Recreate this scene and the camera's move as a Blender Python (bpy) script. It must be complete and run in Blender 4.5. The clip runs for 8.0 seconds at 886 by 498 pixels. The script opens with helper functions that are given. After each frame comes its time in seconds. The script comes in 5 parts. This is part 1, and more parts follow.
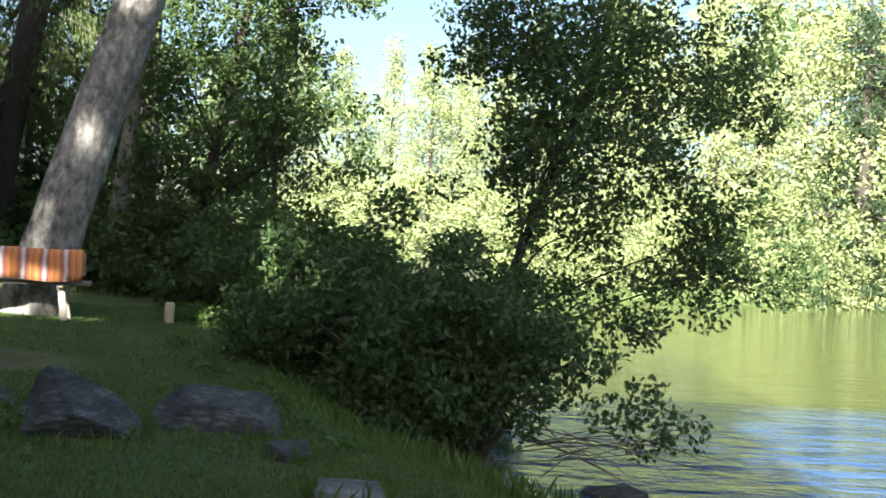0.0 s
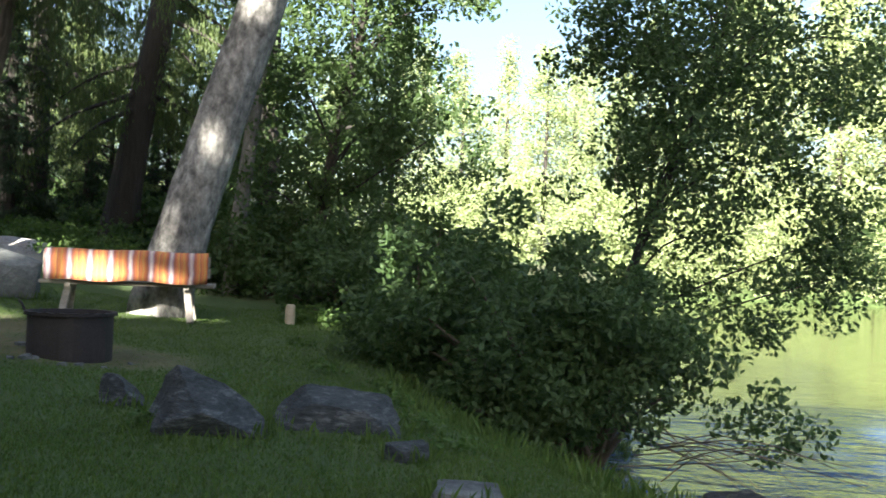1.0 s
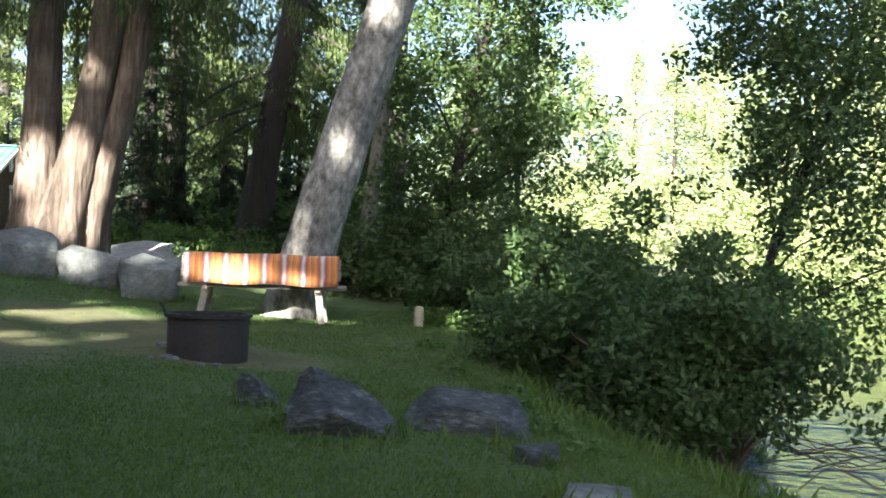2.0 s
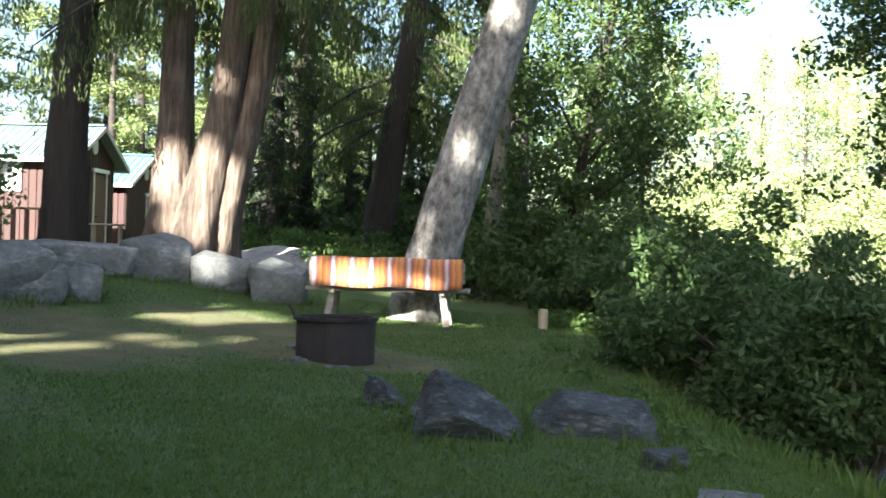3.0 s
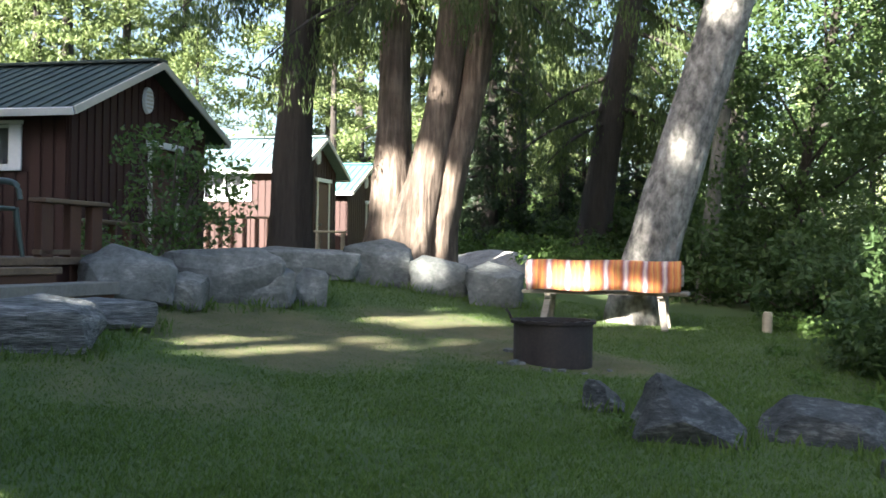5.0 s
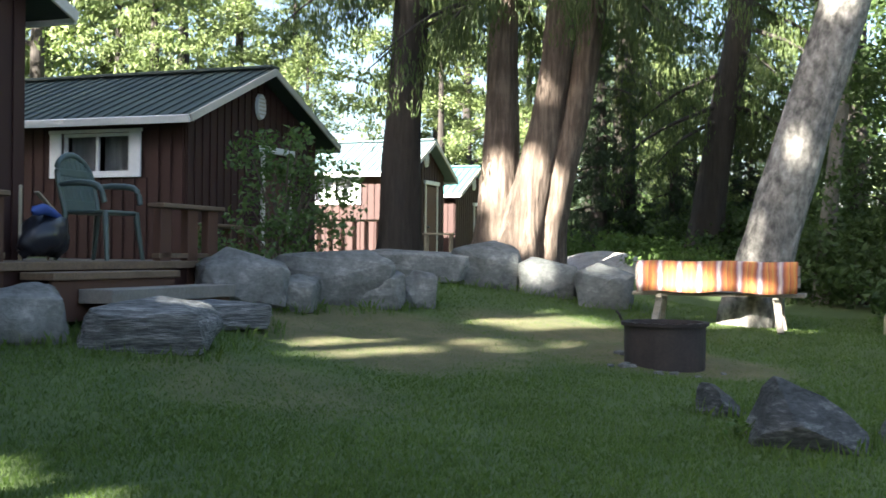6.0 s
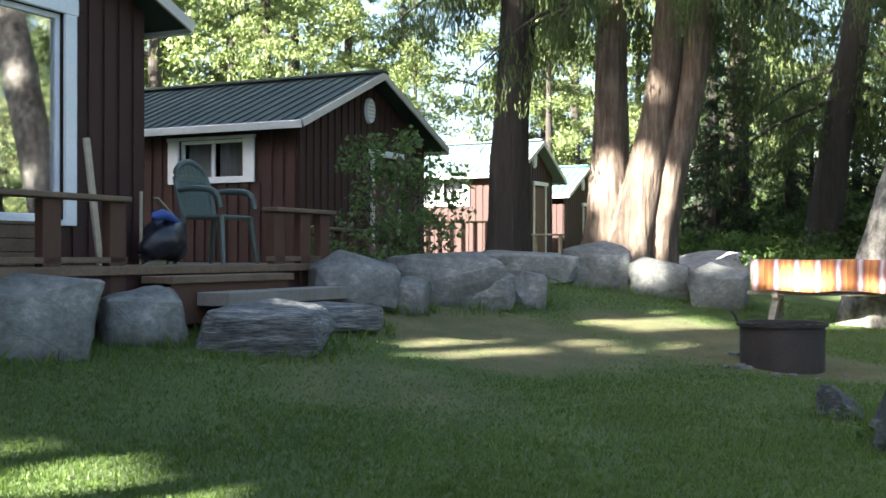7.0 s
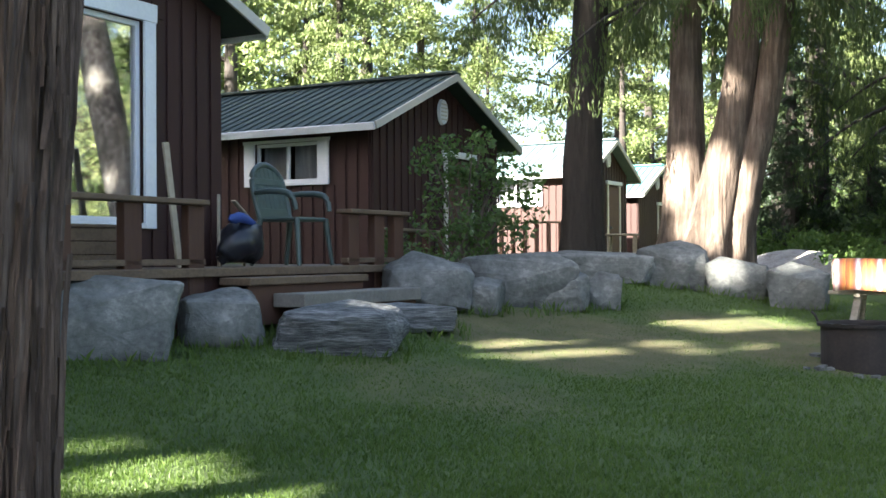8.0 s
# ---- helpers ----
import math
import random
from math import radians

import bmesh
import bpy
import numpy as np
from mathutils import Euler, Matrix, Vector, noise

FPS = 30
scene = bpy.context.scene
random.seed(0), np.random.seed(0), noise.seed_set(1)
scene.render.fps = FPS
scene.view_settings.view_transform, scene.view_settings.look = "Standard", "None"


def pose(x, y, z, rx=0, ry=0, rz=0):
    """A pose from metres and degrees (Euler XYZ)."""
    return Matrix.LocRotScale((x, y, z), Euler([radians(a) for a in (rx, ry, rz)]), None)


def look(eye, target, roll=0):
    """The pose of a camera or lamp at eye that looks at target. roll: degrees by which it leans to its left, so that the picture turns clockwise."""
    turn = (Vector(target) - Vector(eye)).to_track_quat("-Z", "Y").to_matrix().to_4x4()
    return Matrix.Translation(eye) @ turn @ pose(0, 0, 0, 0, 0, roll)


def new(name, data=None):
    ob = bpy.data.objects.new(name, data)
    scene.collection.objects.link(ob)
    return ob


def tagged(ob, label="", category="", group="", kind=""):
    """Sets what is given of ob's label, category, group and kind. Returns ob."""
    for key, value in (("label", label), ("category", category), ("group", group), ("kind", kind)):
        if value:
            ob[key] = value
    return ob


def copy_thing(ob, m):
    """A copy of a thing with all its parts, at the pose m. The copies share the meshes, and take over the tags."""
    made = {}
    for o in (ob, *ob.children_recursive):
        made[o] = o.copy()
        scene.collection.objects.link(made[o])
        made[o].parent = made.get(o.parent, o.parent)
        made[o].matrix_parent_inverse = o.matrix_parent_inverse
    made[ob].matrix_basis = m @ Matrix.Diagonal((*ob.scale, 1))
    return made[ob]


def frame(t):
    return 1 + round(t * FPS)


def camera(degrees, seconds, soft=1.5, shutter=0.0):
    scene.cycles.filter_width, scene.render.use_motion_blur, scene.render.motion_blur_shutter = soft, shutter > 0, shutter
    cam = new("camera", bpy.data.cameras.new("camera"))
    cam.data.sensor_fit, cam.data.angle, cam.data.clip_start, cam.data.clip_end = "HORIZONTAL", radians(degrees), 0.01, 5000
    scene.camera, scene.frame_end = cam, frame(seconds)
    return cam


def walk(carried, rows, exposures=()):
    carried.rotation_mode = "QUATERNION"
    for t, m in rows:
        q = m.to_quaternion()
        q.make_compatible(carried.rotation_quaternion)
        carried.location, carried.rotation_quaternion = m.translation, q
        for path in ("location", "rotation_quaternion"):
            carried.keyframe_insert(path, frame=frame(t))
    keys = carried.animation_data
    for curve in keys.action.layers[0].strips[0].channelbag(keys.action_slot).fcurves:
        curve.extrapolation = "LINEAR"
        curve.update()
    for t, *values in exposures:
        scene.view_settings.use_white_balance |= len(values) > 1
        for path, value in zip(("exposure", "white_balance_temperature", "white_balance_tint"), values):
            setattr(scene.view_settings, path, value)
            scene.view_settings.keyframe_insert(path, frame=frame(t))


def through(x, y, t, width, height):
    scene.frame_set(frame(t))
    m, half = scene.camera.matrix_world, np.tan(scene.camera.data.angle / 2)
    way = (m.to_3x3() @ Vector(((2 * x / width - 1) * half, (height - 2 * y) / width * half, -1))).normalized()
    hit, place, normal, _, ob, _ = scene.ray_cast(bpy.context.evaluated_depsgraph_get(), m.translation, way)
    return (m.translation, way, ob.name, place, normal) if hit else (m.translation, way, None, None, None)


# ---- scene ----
EYE = 1.2
cam = camera(43.7, 8.0, 1.5, 0.3)
PIVOT = Vector((0.04, -0.09, EYE))
# seconds, turn to the left, tilt up, roll: a slow turn on the spot, the lens a hand's width ahead of the pivot
ROWS = [
    (0.0, 0.27, 0.59, 2.62),
    (0.5, 3.08, 0.49, 2.45),
    (1.0, 6.24, 0.43, 2.33),
    (1.5, 9.51, 0.34, 2.16),
    (3.0, 19.15, 0.23, 1.53),
    (3.5, 22.09, 0.19, 1.28),
    (4.0, 24.82, 0.18, 1.16),
    (4.5, 27.52, 0.17, 0.96),
    (6.0, 35.79, 0.21, 0.50),
    (6.5, 38.75, 0.23, 0.27),
    (7.0, 41.41, 0.25, -0.01),
    (7.5, 43.40, 0.28, -0.15),
    (8.0, 45.19, 0.30, -0.30),
]


def aim(yaw, tilt, roll):
    a, p = radians(yaw), radians(tilt)
    level = Vector((-math.sin(a), math.cos(a), 0))
    eye = PIVOT + 0.1 * level
    return look(eye, eye + level * math.cos(p) + Vector((0, 0, math.sin(p))), roll)


EXPOSURES = [(0.0, 2.65, 6150, 9), (1.5, 3.06, 6150, 9), (3.0, 3.28, 6150, 10), (6.0, 3.45, 6250, 10), (8.0, 3.66, 6350, 11)]
walk(cam, [(t, aim(a, p, r)) for t, a, p, r in ROWS], EXPOSURES)

# ---- light: low sun from behind the camera's left shoulder, clear sky ----
SUN_AZ, SUN_EL = (-0.18, -0.984), 25.0
world = bpy.data.worlds.new("sky")
world.use_nodes = True
scene.world = world
wn = world.node_tree
sky = wn.nodes.new("ShaderNodeTexSky")
sky.sky_type = "NISHITA"
sky.sun_disc = False
sky.sun_elevation = radians(SUN_EL)
sky.sun_rotation = math.atan2(SUN_AZ[0], SUN_AZ[1])
sky.air_density, sky.dust_density = 1.0, 3.0
wn.links.new(sky.outputs[0], wn.nodes["Background"].inputs[0])
wn.nodes["Background"].inputs[1].default_value = 0.045
sun_data = bpy.data.lights.new("sun", "SUN")
sun_data.energy, sun_data.angle, sun_data.color = 5.0, radians(0.6), (1.0, 0.94, 0.82)
sun = new("sun", sun_data)
sun_to = Vector((SUN_AZ[0], SUN_AZ[1], math.tan(radians(SUN_EL))))
sun.matrix_world = look(sun_to * 60, (0, 0, 0))
# sun spots let through by gaps cut in the unseen canopy: a place that each one reaches, and its half width across and
# along the beam's height
SUN_SPOTS = ((-6.4, 7.35, 0.38, 0.45, 0.3), (-5.9, 8.75, 0.35, 0.5, 0.06), (-5.3, 9.45, 0.31, 0.4, 0.05), (-6.75, 10.6, 0.48, 1.0, 0.46), (-7.7, 10.9, 0.62, 0.35, 0.14), (-4.8, 2.8, 0.1, 1.05, 0.2),
             (-5.25, 4.56, 0.18, 0.08, 0.0), (-4.75, 12.9, 0.36, 0.75, 0.2), (-5.6, 12.1, 0.85, 0.2, 0.1), (-8.5, 16.4, 1.2, 0.9, 0.45), (-8.75, 14.1, 1.5, 0.5, 0.32), (-8.98, 13.96, 3.5, 0.1, 0.12),
             (-8.41, 14.31, 3.6, 0.12, 0.15), (-4.25, 12.9, 2.5, 0.05, 0.3), (-4.75, 12.75, 1.35, 0.04, 0.35), (-3.9, 13.0, 4.3, 0.2, 0.2), (-7.5, 12.6, 0.95, 0.22, 0.2), (-6.7, 12.7, 1.05, 0.15, 0.1),
             (-2.6, 13.7, 0.5, 0.4, 0.28), (-6.2, 15.5, 0.9, 0.5, 0.3), (-1.5, 11.0, 0.9, 0.4, 0.25), (-2.2, 12.8, 0.6, 0.4, 0.2))


def across_beam(p):
    """Points seen along the sun's rays: how far across, how far up."""
    e = radians(SUN_EL)
    return p[:, 1] * SUN_AZ[0] - p[:, 0] * SUN_AZ[1], math.cos(e) * p[:, 2] - math.sin(e) * (p[:, 0] * SUN_AZ[0] + p[:, 1] * SUN_AZ[1])


def in_gap(p, margin=0.1):
    """Which of the points p lie in the way of a sunbeam that reaches the lawn."""
    u, w = across_beam(p)
    spots = np.array(SUN_SPOTS)
    hit = np.zeros(len(p), bool)
    for a, b, ru, rw in zip(*across_beam(spots), spots[:, 3], spots[:, 4]):
        hit |= ((u - a) / (ru + margin)) ** 2 + ((w - b) / (rw + margin)) ** 2 < 1
    return hit


# ---- materials ----
def material(name, rough=0.8, metallic=0.0):
    m = bpy.data.materials.new(name)
    m.use_nodes = True
    b = m.node_tree.nodes["Principled BSDF"]
    b.inputs["Roughness"].default_value, b.inputs["Metallic"].default_value = rough, metallic
    return m, m.node_tree, b


def link(nt, a, b):
    nt.links.new(a, b)


def node(nt, kind, **values):
    n = nt.nodes.new(kind)
    for k, v in values.items():
        n.inputs[k.replace("_", " ")].default_value = v
    return n


def ramp(nt, fac, stops):
    r = nt.nodes.new("ShaderNodeValToRGB")
    while len(r.color_ramp.elements) < len(stops):
        r.color_ramp.elements.new(0.5)
    for e, (p, c) in zip(r.color_ramp.elements, stops):
        e.position, e.color = p, (*c, 1)
    link(nt, fac, r.inputs[0])
    return r.outputs[0]


def coords(nt, stretch=(1, 1, 1), kind="Object"):
    t = nt.nodes.new("ShaderNodeTexCoord")
    m = nt.nodes.new("ShaderNodeMapping")
    m.inputs["Scale"].default_value = stretch
    link(nt, t.outputs[kind], m.inputs[0])
    return m.outputs[0]


def mix(nt, fac, a, b, blend="MIX"):
    n = nt.nodes.new("ShaderNodeMix")
    n.data_type, n.blend_type = "RGBA", blend
    for sock, v in ((n.inputs[0], fac), (n.inputs[6], a), (n.inputs[7], b)):
        if isinstance(v, (int, float)):
            sock.default_value = v
        elif isinstance(v, tuple):
            sock.default_value = (*v, 1)
        else:
            link(nt, v, sock)
    return n.outputs[2]


def noise_tex(nt, vec, scale, detail=5, rough=0.6):
    n = node(nt, "ShaderNodeTexNoise", Scale=scale, Detail=detail, Roughness=rough)
    link(nt, vec, n.inputs["Vector"])
    return n.outputs[0]


def bump(nt, b, height, strength=0.5, distance=0.02):
    n = node(nt, "ShaderNodeBump", Strength=strength, Distance=distance)
    link(nt, height, n.inputs["Height"])
    link(nt, n.outputs[0], b.inputs["Normal"])


def two_scale(name, stops, coarse=1.5, fine=25.0, rough=0.85, relief=0.4, depth=0.02, stretch=(1, 1, 1), weight=0.5, kind="Object"):
    m, nt, b = material(name, rough)
    v = coords(nt, stretch, kind)
    a, c = noise_tex(nt, v, coarse), noise_tex(nt, v, fine, 6, 0.7)
    f = mix(nt, weight, a, c)
    link(nt, ramp(nt, f, stops), b.inputs["Base Color"])
    bump(nt, b, f, relief, depth)
    return m


def leaf_material(name, dark, light, through=0.35):
    m, nt, b = material(name, 0.5)
    g, o = nt.nodes.new("ShaderNodeNewGeometry"), nt.nodes.new("ShaderNodeObjectInfo")
    v = coords(nt, kind="Object")
    f = mix(nt, 0.45, g.outputs["Random Per Island"], noise_tex(nt, v, 0.7, 3))
    col = ramp(nt, f, [(0.15, dark), (0.85, light)])
    col = mix(nt, 0.25, col, mix(nt, o.outputs["Random"], dark, light))
    link(nt, col, b.inputs["Base Color"])
    b.inputs["Specular IOR Level"].default_value = 0.35
    t = nt.nodes.new("ShaderNodeBsdfTranslucent")
    link(nt, mix(nt, 1.0, col, (1.0, 1.15, 0.62), "MULTIPLY"), t.inputs[0])
    s = node(nt, "ShaderNodeMixShader", Fac=through)
    link(nt, b.outputs[0], s.inputs[1])
    link(nt, t.outputs[0], s.inputs[2])
    link(nt, s.outputs[0], nt.nodes["Material Output"].inputs[0])
    return m


def bark(name, stops, scale=6.0, deep=0.06, tall=0.16):
    m, nt, b = material(name, 0.92)
    v = coords(nt, (1, 1, tall))
    w = coords(nt, (1, 1, 1))
    a, c = noise_tex(nt, v, scale * 2.2, 6, 0.65), noise_tex(nt, w, 1.3, 4)
    vo = node(nt, "ShaderNodeTexVoronoi", Scale=scale)
    vo.feature = "DISTANCE_TO_EDGE"
    link(nt, v, vo.inputs["Vector"])
    f = mix(nt, 0.4, a, c)
    link(nt, ramp(nt, f, stops), b.inputs["Base Color"])
    h = mix(nt, 0.5, a, vo.outputs[0])
    bump(nt, b, h, 0.9, deep)
    return m


# distance haze and strong sun are put into the two far leaf colours
M_FAR = leaf_material("leaf_far_alder_hazed", (0.135, 0.175, 0.07), (0.32, 0.36, 0.165), 0.25)
M_FAR2 = leaf_material("leaf_far_cottonwood_hazed", (0.15, 0.195, 0.085), (0.35, 0.385, 0.19), 0.25)
M_ALDER = leaf_material("leaf_alder", (0.03, 0.058, 0.017), (0.085, 0.13, 0.04), 0.35)
M_BUSH = leaf_material("leaf_bush", (0.035, 0.07, 0.022), (0.105, 0.16, 0.055), 0.35)
M_SHRUB = leaf_material("leaf_shrub", (0.045, 0.085, 0.026), (0.14, 0.2, 0.065), 0.35)
# light leaves: part of the sun on the woods is in this colour
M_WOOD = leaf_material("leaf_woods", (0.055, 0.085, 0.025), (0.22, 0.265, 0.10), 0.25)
M_CEDAR = leaf_material("needle_cedar", (0.032, 0.055, 0.018), (0.115, 0.15, 0.045), 0.35)
M_FIR = leaf_material("needle_fir", (0.014, 0.03, 0.013), (0.035, 0.06, 0.022), 0.15)
M_UNDER = leaf_material("leaf_undergrowth", (0.05, 0.10, 0.02), (0.13, 0.20, 0.05), 0.35)
M_BLADE = leaf_material("grass_blade", (0.044, 0.086, 0.017), (0.13, 0.19, 0.042), 0.35)
M_BARK_CEDAR = bark("bark_cedar", [(0.34, (0.032, 0.022, 0.017)), (0.5, (0.12, 0.088, 0.066)), (0.66, (0.27, 0.205, 0.16))], 7.0, 0.12, 0.09)
# near black, so that it carries the shade on the unlit cedar trunks
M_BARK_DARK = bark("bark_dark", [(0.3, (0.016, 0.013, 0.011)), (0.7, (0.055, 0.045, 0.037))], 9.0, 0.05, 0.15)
M_BARK_BIRCH = bark("bark_pale", [(0.37, (0.045, 0.04, 0.036)), (0.46, (0.14, 0.13, 0.115)), (0.55, (0.27, 0.25, 0.225)), (0.66, (0.47, 0.45, 0.40))], 5.0, 0.09, 0.6)
M_BARK_GREY = bark("bark_grey", [(0.3, (0.06, 0.055, 0.05)), (0.5, (0.15, 0.14, 0.125)), (0.7, (0.28, 0.26, 0.24))], 9.0, 0.03, 0.4)
M_BARK_NEAR = bark("bark_redcedar", [(0.36, (0.022, 0.014, 0.01)), (0.5, (0.11, 0.072, 0.053)), (0.66, (0.25, 0.175, 0.135))], 16.0, 0.05, 0.06)
M_TWIG = two_scale("twig_bark", [(0.3, (0.06, 0.045, 0.035)), (0.7, (0.16, 0.13, 0.10))], 8, 40)
M_ROCK = two_scale("granite", [(0.36, (0.045, 0.046, 0.043)), (0.47, (0.115, 0.12, 0.112)), (0.57, (0.185, 0.19, 0.178)), (0.67, (0.35, 0.35, 0.325))], 1.6, 16, 0.9, 0.9, 0.05, (1, 1, 1.2), 0.32)
M_ROCK2 = two_scale("slate_rock", [(0.38, (0.02, 0.022, 0.022)), (0.52, (0.062, 0.068, 0.068)), (0.66, (0.22, 0.23, 0.225))], 2.6, 14, 0.85, 1.0, 0.08, (1, 1, 3.0))

M_LAYERED = two_scale("layered_slate", [(0.36, (0.045, 0.048, 0.048)), (0.48, (0.13, 0.138, 0.138)), (0.58, (0.24, 0.248, 0.245)), (0.68, (0.45, 0.46, 0.45))], 3.0, 12, 0.85, 1.0, 0.08, (0.6, 2.0, 5.0))


def ground_material():
    m, nt, b = material("lawn_and_soil", 0.95)
    v = coords(nt)
    mid, fine = noise_tex(nt, v, 2.5, 5), noise_tex(nt, v, 60, 4, 0.7)
    grass = ramp(nt, mix(nt, 0.6, mid, fine), [(0.3, (0.034, 0.062, 0.014)), (0.7, (0.095, 0.135, 0.034))])
    soil = ramp(nt, mix(nt, 0.5, mid, fine), [(0.3, (0.06, 0.048, 0.024)), (0.7, (0.20, 0.15, 0.08))])
    at = nt.nodes.new("ShaderNodeAttribute")
    at.attribute_name = "bare"
    f = ramp(nt, mix(nt, 0.55, at.outputs["Fac"], mix(nt, 0.3, mid, noise_tex(nt, v, 9, 4))), [(0.36, (0, 0, 0)), (0.78, (0.7, 0.7, 0.7))])
    link(nt, mix(nt, f, grass, soil), b.inputs["Base Color"])
    bump(nt, b, mix(nt, 0.7, mid, fine), 0.7, 0.03)
    return m


M_GROUND = ground_material()


def water_material():
    m, nt, b = material("river_water", 0.05)
    b.inputs["IOR"].default_value = 1.33
    t = nt.nodes.new("ShaderNodeTexCoord")
    sep = nt.nodes.new("ShaderNodeSeparateXYZ")
    link(nt, t.outputs["Object"], sep.inputs[0])

    def calm(near, far, at_near, at_far):
        n = node(nt, "ShaderNodeMapRange")
        for k, value in ((1, near), (2, far), (3, at_near), (4, at_far)):
            n.inputs[k].default_value = value
        # the edge of the riffle runs ragged across the stream
        w = nt.nodes.new("ShaderNodeMath")
        w.operation = "MULTIPLY_ADD"
        link(nt, noise_tex(nt, coords(nt, (0.25, 0.6, 1)), 1.0, 3), w.inputs[0])
        w.inputs[1].default_value = 7.0
        link(nt, sep.outputs[1], w.inputs[2])
        link(nt, w.outputs[0], n.inputs[0])
        return n.outputs[0]

    # a riffle runs past the bush; the far reach lies smooth, its base green
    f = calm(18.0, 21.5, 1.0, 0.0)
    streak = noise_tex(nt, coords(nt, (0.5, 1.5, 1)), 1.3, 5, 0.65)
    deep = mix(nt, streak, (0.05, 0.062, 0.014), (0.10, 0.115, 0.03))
    # reflected sky is painted into the riffle as a blue base colour
    sky_tint = ramp(nt, streak, [(0.36, (0.014, 0.035, 0.10)), (0.52, (0.038, 0.078, 0.17)), (0.66, (0.08, 0.095, 0.085))])
    link(nt, mix(nt, f, deep, sky_tint), b.inputs["Base Color"])
    ripple = mix(nt, 0.5, noise_tex(nt, coords(nt, (1.0, 1.7, 1)), 1.7, 4, 0.55), noise_tex(nt, coords(nt, (0.5, 1.1, 1)), 0.8, 3))
    n = node(nt, "ShaderNodeBump", Strength=1.0)
    link(nt, calm(18.0, 21.5, 0.6, 0.05), n.inputs["Distance"])
    link(nt, ripple, n.inputs["Height"])
    link(nt, n.outputs[0], b.inputs["Normal"])
    return m


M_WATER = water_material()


# ---- mesh helpers ----
def mesh_from(name, verts, faces, mat, smooth=False):
    """verts (n, 3) and faces (m, k), all with k corners."""
    verts, faces = np.asarray(verts, np.float32), np.asarray(faces, np.int32)
    me = bpy.data.meshes.new(name)
    me.vertices.add(len(verts))
    me.vertices.foreach_set("co", verts.ravel())
    k = faces.shape[1]
    me.loops.add(faces.size)
    me.loops.foreach_set("vertex_index", faces.ravel())
    me.polygons.add(len(faces))
    me.polygons.foreach_set("loop_start", np.arange(0, faces.size, k, dtype=np.int32))
    me.polygons.foreach_set("use_smooth", np.full(len(faces), smooth))
    me.materials.append(mat)
    me.update(calc_edges=True)
    me.validate()
    return me


def thing(name, place=(0, 0, 0), turn=0.0, label="", category="", group="", kind=""):
    ob = new(name)
    ob.matrix_world = pose(*place, 0, 0, turn)
    ob.empty_display_size = 0.2
    return tagged(ob, label, category, group, kind)


def child(name, me, parent, label="", at=None):
    ob = new(name, me)
    ob.parent = parent
    if at is not None:
        ob.matrix_basis = at
    if label:
        tagged(ob, label)
    return ob


def part(name, bm, mat, parent, label="", smooth=False):
    me = bpy.data.meshes.new(name)
    bm.to_mesh(me)
    bm.free()
    me.materials.append(mat)
    if smooth:
        for p in me.polygons:
            p.use_smooth = True
    return child(name, me, parent, label)


def box(size, at=(0, 0, 0), bevel=0.006, m=None, bm=None):
    """A box with its middle at `at` and worn edges."""
    own = bm or bmesh.new()
    made = bmesh.ops.create_cube(own, size=1.0, matrix=(m or Matrix()) @ Matrix.Translation(at) @ Matrix.Diagonal((*size, 1)))
    if bevel:
        edges = list({e for v in made["verts"] for e in v.link_edges})
        bmesh.ops.bevel(own, geom=edges, offset=bevel, segments=1, affect="EDGES", profile=0.5)
    return own


def spine(points, steps=6):
    """A smooth line through points (x, y, z, radius)."""
    p = np.array(points, float)
    t = np.linspace(0, len(p) - 1, (len(p) - 1) * steps + 1)
    out = []
    for u in t:
        i = min(int(u), len(p) - 2)
        f = u - i
        a, b, c, d = p[max(i - 1, 0)], p[i], p[i + 1], p[min(i + 2, len(p) - 1)]
        out.append(0.5 * (2 * b + (c - a) * f + (2 * a - 5 * b + 4 * c - d) * f * f + (3 * b - a - 3 * c + d) * f ** 3))
    return np.array(out)


